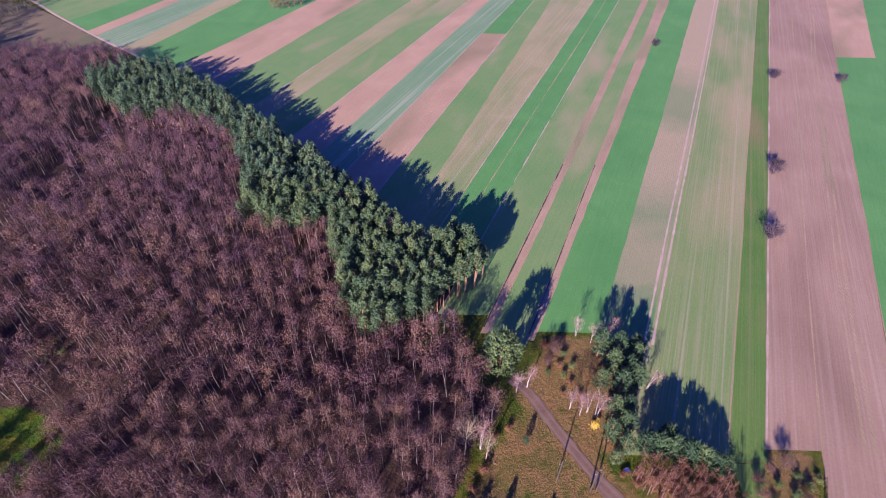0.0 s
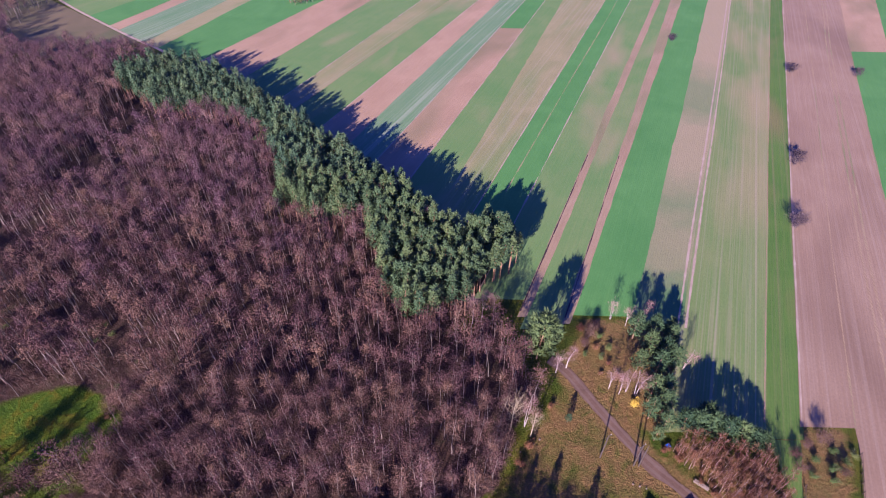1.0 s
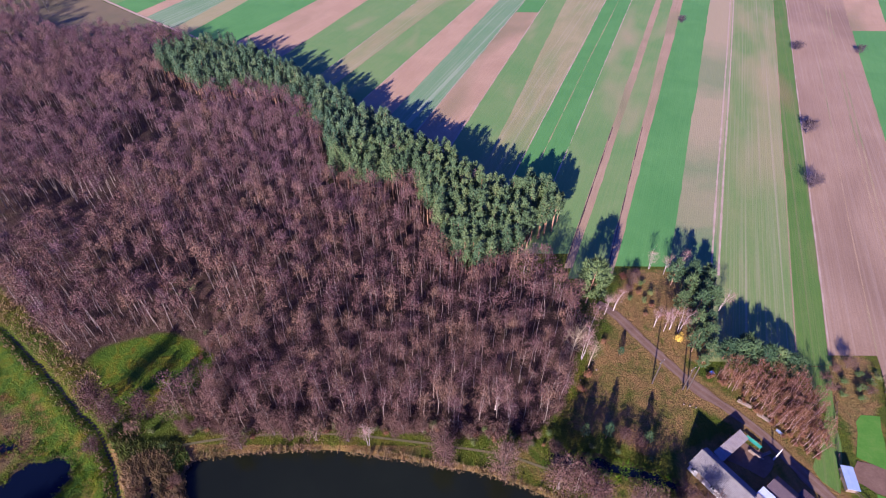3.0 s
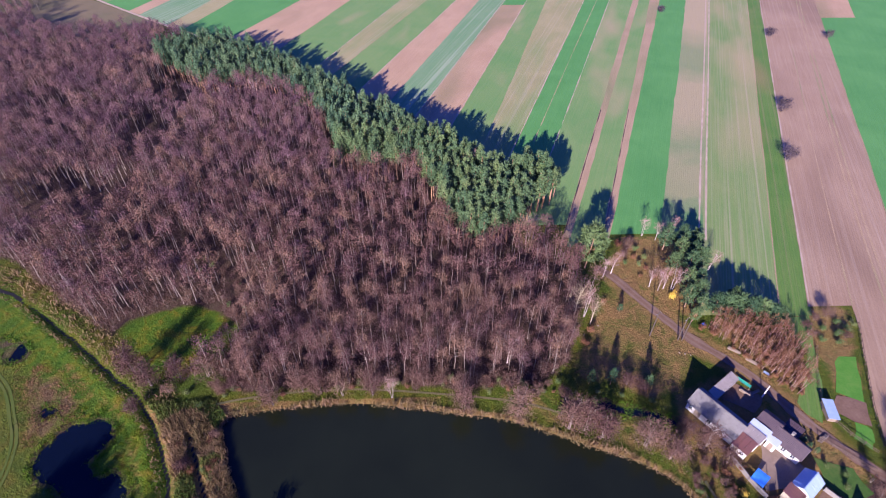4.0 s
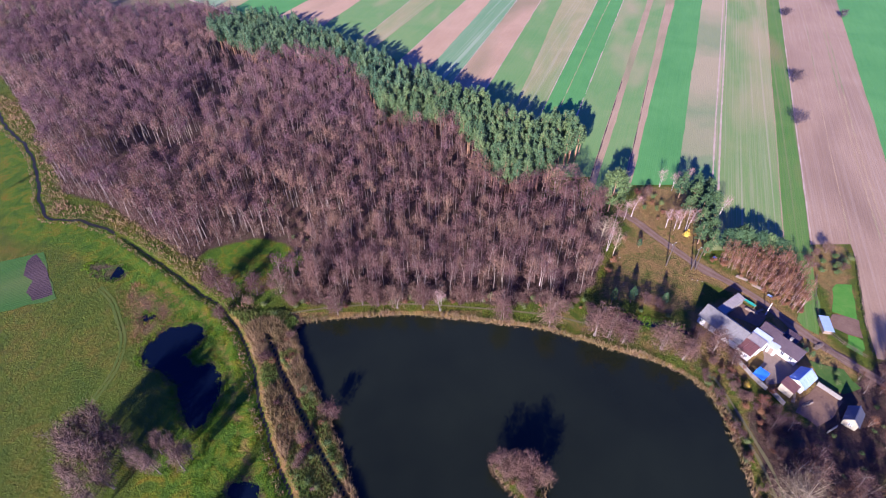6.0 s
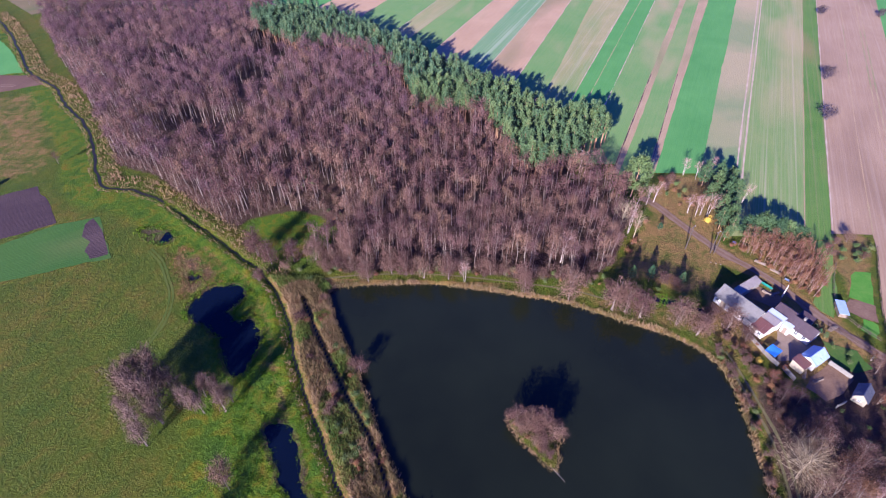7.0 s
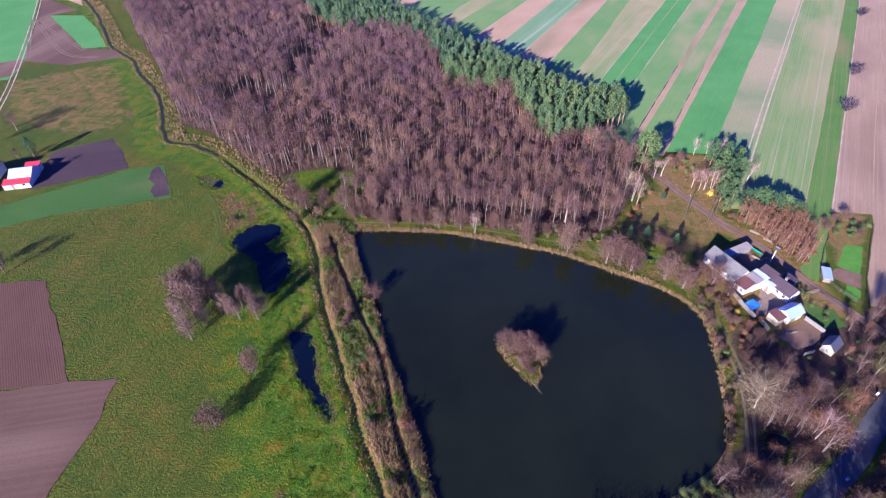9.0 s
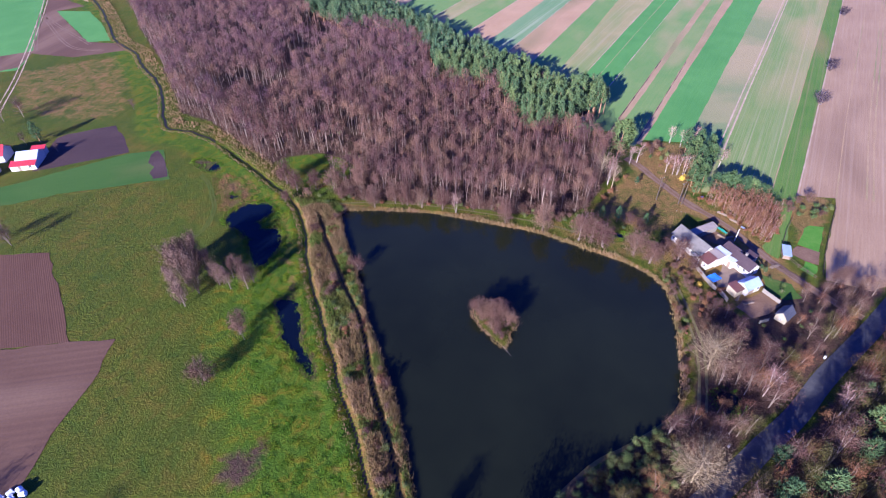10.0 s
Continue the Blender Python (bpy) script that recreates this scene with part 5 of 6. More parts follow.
for n, (x, y) in enumerate(scatter(THICKET, 1.9, lambda p: line_dist(p, np.array([(26.6, 19.6), (28.2, 15), (29.6, 11.2), (30.6, 9.4)])) > 1.0, 27)):
    (SHRUB, RUST_SHRUB, SHRUB)[n % 3].place(x, y, rng.uniform(0.45, 0.7), label="brown tangled shrub beside the farmyard", group="thicket between farm and pond")
MARGIN = np.array([(-86, 36), (-74, 34.6), (-60, 35.4), (-42, 35.6), (-24, 33.4), (-8, 31.5), (-2, 34), (-8, 37), (-24, 37), (-42, 39), (-60, 38.5), (-76, 38)], float)
for n, (x, y) in enumerate(scatter(MARGIN, 2.4, None, 29)):
    (SHRUB, GREEN_SHRUB, RUST_SHRUB, SHRUB)[n % 4].place(x, y, rng.uniform(0.4, 0.75), label="small brown shrub below the wood", group="shrubs between wood and pond")
for x, y, s in ((-26, -11.8, 0.5), (-24.6, -13.4, 0.45), (-28, -8.8, 0.55), (-23.4, -14.6, 0.4)):
    BANK_TREE.place(x, y, s, label="low bare bush on the pond island", group="island trees")
# island
for x, y, s in ((-26.2, -7.4, 0.8), (-29.4, -7.4, 0.8), (-27, -7.6, 0.72), (-23.8, -8.2, 0.95), (-22.2, -10.4, 0.85), (-25.4, -9.6, 0.75), (-24.4, -12, 0.6), (-28.4, -9.2, 0.6)):
    BANK_TREE.place(x, y, s * 1.08, z=0.0, label="bare brown bushy tree on the pond island", group="island trees")
for x, y, s in ((-27.4, -10.6, 0.6), (-25, -12.8, 0.6), (-23.2, -14.4, 0.5), (-29.8, -7.4, 0.5)):
    RUST_SHRUB.place(x, y, s, z=0.0, label="brown withered shrub on the pond island")

# woods east of the pond, cut through by the road
ROADLINE = spline([(-6, -68), (10, -53.5), (23, -41.7), (30.2, -34.6), (39, -26.2), (48, -15.8), (60.6, -3), (70.3, 7.2), (90, 29)], 3)
TRACKLINE = spline([(19.6, 13), (21.4, 3.5), (22.8, -9), (22, -18), (20, -28)], 3)
clear_e = lambda p: (line_dist(p, ROADLINE) > 3.6) & (line_dist(p, TRACKLINE) > 2.2) & (signed(p, SHORE) > 2.5) & ~inside(p, YARDS) & (signed(p, POOLS[5]) > 1.2)
for n, (x, y) in enumerate(scatter(EASTWOOD, 3.3, clear_e, 21)):
    near_road = line_dist(np.array([[x, y]]), ROADLINE)[0] < 9
    if 31 < x < 47 and y > -11:
        (GREEN_SHRUB, SHRUB)[n % 2].place(x, y, rng.uniform(0.35, 0.5))
    elif 23 < x < 52 and y > -9:
        (BIG_BARE, SHRUB, RUSTY, GREEN_SHRUB)[n % 4].place(x, y, rng.uniform(0.42, 0.55))
    elif y > 3 and x > 50:
        (RUSTY, BIG_BARE, BIG_BARE)[n % 3].place(x, y, rng.uniform(0.4, 0.58))
    elif near_road and n % 2:
        (OLIVE, RUSTY)[n % 4 // 2].place(x, y, rng.uniform(0.6, 0.9))
    elif y < -36 and x < 14:
        (GREEN_SHRUB, OLIVE_SHRUB, GREEN_SHRUB)[n % 3].place(x, y, rng.uniform(0.6, 1.0))
    else:
        (BIG_BARE, BIG_BARE, RUSTY, SHRUB)[n % 4].place(x, y, rng.uniform(0.6, 0.95))
for n, (x, y) in enumerate(scatter(SOUTHWOOD, 3.5, lambda p: line_dist(p, ROADLINE) > 3.0, 22)):
    (OLIVE, RUSTY, OLIVE, DARK_PINE, OLIVE, RUSTY, BIG_BARE, OLIVE)[n % 8].place(x, y, rng.uniform(0.8, 1.15), group="woods beyond the road", label="autumn tree in the wood beyond the road")
SHADY = np.array([(-18, -60), (-10, -50.5), (3, -39), (13, -31.5), (15.5, -38), (12, -48), (2, -58)], float)
for n, (x, y) in enumerate(scatter(SHADY, 2.0, lambda p: (line_dist(p, ROADLINE) > 3.6) & (signed(p, SHORE) > 0.6), 24)):
    (GREEN_SHRUB, GREEN_SHRUB, GREEN_SHRUB, OLIVE_SHRUB)[n % 4].place(x, y, rng.uniform(0.6, 1.0), label="shaded green shrub on the pond bank", group="shaded shrubs on the south bank")
# out-of-view trees, added to throw shade on the south bank
for x, y, s in ((-22, -70, 1.5), (-19, -67, 1.5), (-16, -69, 1.6), (-13, -66.5, 1.55), (-10, -68, 1.6), (-7, -66, 1.5), (-4, -68, 1.6), (-12, -72, 1.7), (-6, -73, 1.7), (0, -72, 1.6), (4, -70, 1.5), (8, -72, 1.5), (-2, -78, 1.7), (12, -74, 1.5)):
    OLIVE.place(x, y, s, label="tall unseen olive leaved tree added to shade the bank")
for x, y, s in ((62.4, 16, 0.6), (65, 13, 0.5), (60.6, 14.6, 0.5)):
    BIG_BARE.place(x, y, s, label="bare purplish tree beside the ploughed field")
for x, y, s in ((31.6, 9, 0.9), (29, 7.5, 0.9), (27, 4, 0.9), (25.6, 8.4, 0.8), (28.4, 15.4, 0.7), (25, 14.6, 0.8), (23.6, 21.6, 0.8), (25.4, 11.8, 0.7)):
    RUST_SHRUB.place(x, y, s, label="brown withered shrub by the farm wall")
for x, y, s in ((64.4, 49.6, 0.9), (67, 47.4, 1.0), (70.4, 49, 0.9), (66, 45, 0.8), (62.4, 46, 0.8), (69, 51.4, 0.8), (73, 50.6, 0.8), (45.5, 15.4, 0.6), (48.2, 13.4, 0.7), (46.8, 10.6, 0.7), (43.6, 20.8, 0.5), (45, 19.6, 0.5)):
    GREEN_SHRUB.place(x, y, s, label="green leafy garden shrub by the fence")
for x, y, s in ((67.6, 53.4, 1.0), (60.4, 50.4, 0.7), (60, 47.4, 0.7), (64, 52.4, 0.7), (68.6, 46.6, 0.6)):
    SHRUB.place(x, y, s)
for x, y, s in ((42.4, 21.2, 0.24), (43.2, 20.2, 0.26), (44, 19.2, 0.22), (41.6, 22.4, 0.24), (44.8, 18, 0.24)):
    DARK_PINE.place(x, y, s, group="garden conifers", label="small dark garden conifer by the house")
# trees on the near bank whose shade falls across the water and the meadow
for x, y, s in ((-34, -70, 1.0), (-37, -74, 0.9), (-120, -88, 0.95), (-125, -84, 1.0), (-129.5, -87, 1.05), (-134, -84, 1.0), (-139, -88, 1.0), (-104, -86, 1.05), (-8, -66, 0.9), (-2, -64, 0.8)):
    BIG_BARE.place(x, y, s, label="bare tree on the near bank")
for x, y, s in ((-109, 331, 0.8), (-106, 329, 0.8), (-103, 331, 0.85), (-100, 333, 0.8), (-97, 335, 0.9), (-106, 334, 0.9), (-102, 336, 0.9), (-94, 339, 0.9)):
    RUSTY.place(x, y, s, 1.0, label="rusty tree of a small field copse")

# far wood at the north-west
FARWOOD = np.array([(-300, 250), (-247, 247), (-235, 245), (-230, 254), (-240, 272), (-252, 300), (-248, 322), (-262, 345), (-360, 400), (-400, 330)], float)
far_spots = scatter(FARWOOD, 5.2, None, 31)
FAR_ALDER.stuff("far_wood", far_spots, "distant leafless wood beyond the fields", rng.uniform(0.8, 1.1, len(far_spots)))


# bushes on the bank between brook and pond
bank = np.stack([rng.uniform(-84, -36, 900), rng.uniform(-60, 26, 900)], 1)
bank_x = np.interp(bank[:, 1], BROOKLINE[::-1, 1], BROOKLINE[::-1, 0])
bank = bank[(bank[:, 0] > bank_x + 2.2) & (signed(bank, SHORE) > 0.8) & (line_dist(bank, DITCH) > 0.8)][:170]
for n, (x, y) in enumerate(bank):
    (GREEN_SHRUB, SHRUB, RUST_SHRUB, GREEN_SHRUB, RUST_SHRUB)[n % 5].place(x, y, rng.uniform(0.3, 0.8), label="scrubby bush on the reedy bank", group="bushes on the reedy bank")
RUST_SHRUB.place(-48.4, -30.4, 1.3, label="reddish brown bush on the pond edge")

# ---- reeds and sedge ----
def blades(name, pts, height, width, mat, label, lean=0.35, per=3):
    """Upright blades at plan points, joined."""
    r = np.random.default_rng(len(pts))
    p = np.repeat(pts, per, 0) + r.normal(0, 0.18, (len(pts) * per, 2))
    z = np.maximum(ground_height(p), -0.32)
    s = Shape()
    k = len(p)
    clump = 0.65 + 0.7 * np.array([noise.noise((x * 0.35, y * 0.35, 0)) * 0.5 + 0.5 for x, y in p])
    s.slivers(np.c_[p, z], np.c_[r.normal(0, lean, (k, 2)), np.ones(k)], height * clump * r.uniform(0.7, 1.2, k), width * r.uniform(0.7, 1.3, k), r)
    v, f = s.arrays()
    tint = np.repeat(np.array([noise.noise((x * 0.12, y * 0.12, 5)) * 0.7 + 0.5 for x, y in p]), 3)
    ob = new(name, mesh_np(name, v, f, mat, tint))
    return tagged(ob, label, "reeds", kind="stuff")


def band_points(line, lo, hi, density, seed, closed=False):
    """Spots along a line, from lo to hi metres to its side."""
    r = np.random.default_rng(seed)
    d = np.gradient(line, axis=0)
    step = np.hypot(*d.T)
    n = int(step.sum() * (hi - lo) * density)
    i = r.choice(len(line), n, p=step / step.sum())
    dn = d[i] / step[i, None]
    side = np.stack([-dn[:, 1], dn[:, 0]], 1)
    return line[i] + dn * r.uniform(-1, 1, (n, 1)) + side * r.uniform(lo, hi, (n, 1))


sh_out = band_points(SHORE, -1.3, 1.3, 9, 1)
sh_dist = signed(sh_out, SHORE)
sh_wide = np.array([0.75 + 1.3 * noise.noise((x * 0.11, y * 0.11, 3.0)) for x, y in sh_out])
sh_out = sh_out[(sh_dist > -0.35) & (sh_dist < sh_wide) & (sh_out[:, 1] > -56) & ((sh_out[:, 1] > -26) | (sh_out[:, 0] < -30))]
blades("shore_reeds", sh_out, 1.15, 0.14, REED, "tan dry reeds fringing the pond")
r = np.random.default_rng(8)
mid_pts = np.stack([r.uniform(-95, -28, 90000), r.uniform(-72, 36, 90000)], 1)
bx = np.interp(mid_pts[:, 1], BROOKLINE[::-1, 1], BROOKLINE[::-1, 0])
ok = (mid_pts[:, 0] > bx + 1.6) & (signed(mid_pts, SHORE) > 0.3) & (line_dist(mid_pts, DITCH) > 1.0) & (mid_pts[:, 0] < bx + 16) & (mid_pts[:, 1] < 34)
mid_pts = mid_pts[ok]
pick = np.array([noise.noise((x * 0.1, y * 0.1, 2)) for x, y in mid_pts]) > 0.0
blades("bank_reeds", mid_pts[pick], 1.5, 0.17, REED, "tall dry tan reeds on the bank between brook and pond", per=4)
blades("bank_sedge", mid_pts[~pick], 0.9, 0.17, SEDGE, "olive green sedge on the bank between brook and pond", per=4)
brook_side = np.vstack([band_points(BROOKLINE, 0.9, 2.2, 4, 3), band_points(BROOKLINE, -2.2, -0.9, 4, 4)])
brook_side = brook_side[(brook_side[:, 1] < 240) & (brook_side[:, 1] > -70)]
blades("brook_sedge", brook_side, 0.55, 0.13, REED, "rough dry sedge along the brook banks", per=3)
east_bank = band_points(BROOKLINE[BROOKLINE[:, 1] > 30], 2.4, 7.0, 1.6, 6)
blades("brook_reeds", east_bank[(east_bank[:, 1] < 240)], 1.0, 0.17, REED, "dry reeds between the brook and the wood", per=3)
rr = np.random.default_rng(9)
rust_pts = np.vstack([np.stack([rr.uniform(q[:, 0].min(), q[:, 0].max(), 5000), rr.uniform(q[:, 1].min(), q[:, 1].max(), 5000)], 1) for q in RUST])
rust_pts = rust_pts[inside(rust_pts, RUST[0])]
rust_pts = rust_pts[np.array([noise.noise((x * 0.3, y * 0.3, 4)) for x, y in rust_pts]) > -0.15][::2]
blades("rusty_sedge", rust_pts, 0.28, 0.13, RUSTTWIG, "low rusty brown withered sedge in the meadow", per=2)
tus = np.random.default_rng(19)
tuft_pts = np.stack([tus.uniform(-112, -48, 60000), tus.uniform(-66, 34, 60000)], 1)
tuft_bx = np.interp(tuft_pts[:, 1], BROOKLINE[::-1, 1], BROOKLINE[::-1, 0])
tuft_pts = tuft_pts[(tuft_pts[:, 0] < tuft_bx - 2.2) & (tuft_pts[:, 0] > tuft_bx - 14 + 0.08 * tuft_pts[:, 1] - 5 * np.abs(tus.normal(0, 1, len(tuft_pts))))]
tuft_pts = tuft_pts[np.min([signed(tuft_pts, q) for q in POOLS], 0) > 0.6]
tuft_pts = tuft_pts[np.array([noise.noise((x * 0.5, y * 0.5, 6)) for x, y in tuft_pts]) > 0.1]
blades("meadow_tussocks", tuft_pts, 0.2, 0.16, LUSHBLADE, "lush green grass tussocks in the wet meadow", 0.8, per=4)
isle_pts = band_points(ISLAND, -0.6, 0.3, 14, 5)
blades("island_reeds", isle_pts, 0.6, 0.12, REED, "dry tan reeds round the pond island")


# ---- the farm ----
FARM = Matrix.Translation((20.8, 27.2, 0)) @ Matrix.Rotation(math.atan2(-0.829, 0.559), 4, "Z")


def at_farm(u, w, z=0, turn=0):
    return FARM @ pose(u, w, z, 0, 0, turn)


def opening(parent, kind, x, y0, z0, wide, high, face=-1, along="x", frame_mat=None):
    """A door or window: a frame proud of the wall, with a leaf or a pane in it."""
    t = 0.06
    def spot(a, b, c, d, lo, hi):
        return (a, b, c, d, lo, hi) if along == "x" else (c, d, a, b, lo, hi)
    y1 = y0 + face * t
    lo, hi = min(y0, y1), max(y0, y1)
    if kind == "door":
        door = part("door", boxed(*spot(x - wide / 2, x + wide / 2, lo, hi, z0, z0 + high), bevel=0.015), WOOD, parent, "brown wooden door")
        y2 = y1 + face * 0.05
        part("handle", boxed(*spot(x + wide * 0.32, x + wide * 0.36, min(y1, y2), max(y1, y2), z0 + 1.0, z0 + 1.12), bevel=0.0), CONCRETE, door)
        return
    win = part("window", boxed(*spot(x - wide / 2 - 0.06, x + wide / 2 + 0.06, lo, hi, z0 - 0.06, z0 + high + 0.06), bevel=0.012), frame_mat or WHITE, parent)
    y2 = y1 + face * 0.012
    for s in (-1, 1):
        c = x + s * wide / 4
        part("pane", boxed(*spot(c - wide / 4 + 0.03, c + wide / 4 - 0.03, min(y1, y2), max(y1, y2), z0, z0 + high), bevel=0.0), DARKGLASS, win)
    y3 = y1 + face * 0.1
    part("sill", boxed(*spot(x - wide / 2 - 0.1, x + wide / 2 + 0.1, min(y0, y3), max(y0, y3), z0 - 0.13, z0 - 0.07), bevel=0.0), CONCRETE, win)


def gable_house(name, m, length, width, eave, ridge, wall_mat, roof_mat, label, category="house", over=0.3, roof_back=None, openings=(), chimney=None, boards=0):
    """Long axis along x, front at y = 0. Walls, gables, two roof slopes with a ridge cap, and what sits in the walls."""
    top = thing(name, m, label, category)
    t = 0.2
    bm = bmesh.new()
    box(bm, 0, length, 0, t, -0.2, eave)
    part("front_wall", bm, wall_mat, top)
    part("back_wall", box(bmesh.new(), 0, length, width - t, width, -0.2, eave), wall_mat, top)
    for x in (0, length - t):
        bm = bmesh.new()
        outline = [(0.003 + t, -0.2), (width - t - 0.003, -0.2), (width - t - 0.003, eave + 0.0), (width / 2, ridge - 0.12), (t + 0.003, eave)]
        a = [bm.verts.new((x, y, z)) for y, z in outline]
        b = [bm.verts.new((x + t, y, z)) for y, z in outline]
        bm.faces.new(a[::-1])
        bm.faces.new(b)
        for i in range(5):
            j = (i + 1) % 5
            bm.faces.new((a[i], a[j], b[j], b[i]))
        bmesh.ops.recalc_face_normals(bm, faces=bm.faces[:])
        part("gable_wall", bm, wall_mat, top)
    slope = (ridge - eave) / (width / 2)
    for side, mat in ((0, roof_mat), (1, roof_back or roof_mat)):
        y0, y1 = (-over, width / 2) if side == 0 else (width + over, width / 2)
        z0 = eave - over * slope + 0.06
        pts = [(-over, y0, z0), (length + over, y0, z0), (length + over, y1, ridge + 0.06), (-over, y1, ridge + 0.06)]
        roof = part("roof_slope", slab(pts if side == 0 else pts[::-1], 0.1), mat, top)
        # raised seams down the slope
        k = int((length + 2 * over) / 0.9)
        for i in range(1, k):
            x = -over + i * (length + 2 * over) / k
            e = 0.035
            seam = slab([(x - e, y0, z0 + 0.045), (x + e, y0, z0 + 0.045), (x + e, y1, ridge + 0.105), (x - e, y1, ridge + 0.105)] if side == 0 else
                        [(x - e, y1, ridge + 0.105), (x + e, y1, ridge + 0.105), (x + e, y0, z0 + 0.045), (x - e, y0, z0 + 0.045)], 0.043)
            part("seam", seam, mat, roof)
    part("ridge_cap", boxed(-over, length + over, width / 2 - 0.13, width / 2 + 0.13, ridge + 0.06, ridge + 0.16, bevel=0.03), roof_mat, top)
    for o in openings:
        opening(top, *o)
    if chimney:
        x, y, hi = chimney
        ch = part("chimney", boxed(x - 0.25, x + 0.25, y - 0.25, y + 0.25, eave, hi, bevel=0.02), CONCRETE, top, "grey rendered chimney")
        part("chimney_cap", boxed(x - 0.32, x + 0.32, y - 0.32, y + 0.32, hi, hi + 0.08, bevel=0.02), CONCRETE, ch)
    return top


def lean_to(name, m, length, width, low, high, wall_mat, roof_mat, label, over=0.2, openings=(), category="shed"):
    """A shed with one roof slope, low at the front (y = 0)."""
    top = thing(name, m, label, category)
    t = 0.15
    part("front_wall", box(bmesh.new(), 0, length, 0, t, -0.2, low), wall_mat, top)
    part("back_wall", box(bmesh.new(), 0, length, width - t, width, -0.2, high), wall_mat, top)
    for x in (0, length - t):
        bm = bmesh.new()
        outline = [(t + 0.003, -0.2), (width - t - 0.003, -0.2), (width - t - 0.003, high - 0.02), (t + 0.003, low)]
        a = [bm.verts.new((x, y, z)) for y, z in outline]
        b = [bm.verts.new((x + t, y, z)) for y, z in outline]
        bm.faces.new(a[::-1])
        bm.faces.new(b)
        for i in range(4):
            j = (i + 1) % 4
            bm.faces.new((a[i], a[j], b[j], b[i]))
        bmesh.ops.recalc_face_normals(bm, faces=bm.faces[:])
        part("side_wall", bm, wall_mat, top)
    k = (high - low) / width
    n = max(2, int(round(length / 1.1)))
    for i in range(n):
        x0, x1 = -over + i * (length + 2 * over) / n, -over + (i + 1) * (length + 2 * over) / n - 0.025
        dz = 0.012 * (i % 2)
        part("roof_panel", slab([(x0, -over, low - over * k + 0.08 + dz), (x1, -over, low - over * k + 0.08 + dz), (x1, width + over, high + over * k + 0.08 + dz), (x0, width + over, high + over * k + 0.08 + dz)], 0.06), roof_mat, top)
    for o in openings:
        opening(top, *o)
    return top


gable_house("barn", at_farm(-0.7, 2.5), 10.6, 5.3, 2.4, 4.5, PLASTER, GREYROOF, "long white barn with a weathered grey sheet roof", "barn",
            openings=(("door", 2.6, 0, 0, 1.4, 2.0), ("window", 5.2, 0, 1.1, 0.9, 0.8), ("window", 8.0, 0, 1.1, 0.9, 0.8), ("window", 0.9, 0, 1.1, 0.7, 0.7)))
lean_to("lean_to_shed", at_farm(10.2, 1.7), 3.1, 3.0, 2.1, 2.9, PLASTER, REDROOF, "white walled shed with a red-brown sheet roof", openings=(("door", 0.9, 0, 0, 0.9, 1.9), ("window", 2.3, 0, 1.0, 0.8, 0.7)))
lean_to("tan_roof_shed", at_farm(10.2, 4.8), 3.3, 2.5, 2.8, 3.2, PLASTER, TANROOF, "low shed with a tan sheet roof")
lean_to("white_roof_shed", at_farm(10.0, 7.45), 3.7, 1.7, 3.0, 3.3, PLASTER, WHITEROOF, "narrow shed with a bright white metal roof")
gable_house("outbuilding", at_farm(10.4, 9.4), 3.8, 4.6, 2.6, 4.2, PLASTER, DARKROOF, "outbuilding with a dark brown roof", "outbuilding")
gable_house("farmhouse", at_farm(14.3, 9.3), 5.8, 3.8, 2.3, 3.9, PLASTER, DARKROOF, "white farmhouse with a dark brown roof",
            openings=(("window", 2.6, 0, 0.9, 0.8, 0.9), ("window", 4.5, 0, 0.9, 0.8, 0.9), ("window", 1.5, 5.8, 0.9, 0.8, 1.0, 1, "y")), chimney=(2.2, 2.2, 4.7))
lean_to("porch", at_farm(14.0, 7.9), 1.9, 1.35, 2.3, 2.5, PLASTER, WHITEROOF, "white porch with a flat white roof", openings=(("door", 0.95, 0, 0, 0.9, 2.0),), category="porch")
lean_to("rear_shed", at_farm(14.4, 13.4), 2.9, 2.0, 2.3, 2.9, PLASTER, DARKROOF, "small rear shed with a dark brown roof")
garage = gable_house("garage", at_farm(25.0, 3.4, 0, 90), 4.8, 3.3, 2.2, 3.3, PLASTER, BLUEROOF, "garage with a shiny blue-white metal roof", "garage",
                     openings=(("door", 1.6, 0, 0, 1.9, 1.9), ("window", 3.8, 0, 1.0, 0.7, 0.7)))
lean_to("red_lean_to", at_farm(24.2, 0.5, 0, 90), 2.6, 2.8, 2.0, 2.4, CREAM, REDROOF, "lean-to with a red-brown sheet roof against the garage")
lean_to("north_shed", at_farm(2.3, 8.4, 0, 90), 8.4, 1.8, 1.9, 2.3, CONCRETE, TANROOF, "long low shed with mismatched grey roof panels", openings=(("door", 2.0, 0, 0, 0.9, 1.7), ("door", 5.0, 0, 0, 0.9, 1.7)))
gable_house("cottage", pose(42.6, 1.2, 0, 0, 0, 46) @ pose(0, -2.4, 0), 3.8, 2.6, 1.9, 3.2, CREAM, SLATE, "small cream cottage with a dark slate roof",
            openings=(("window", 1.9, 0, 0.8, 0.7, 0.8), ("window", 1.3, 0, 0.8, 0.6, 0.8, -1, "y")))
lean_to("garden_shed", pose(51.5, 25.0, 0, 0, 0, -12) @ pose(0, 0, 0), 1.9, 4.4, 1.2, 1.4, WOOD, BLUEROOF, "long garden shed with a pale blue-grey metal roof", openings=(("door", 0.95, 0, 0, 0.7, 1.1),))


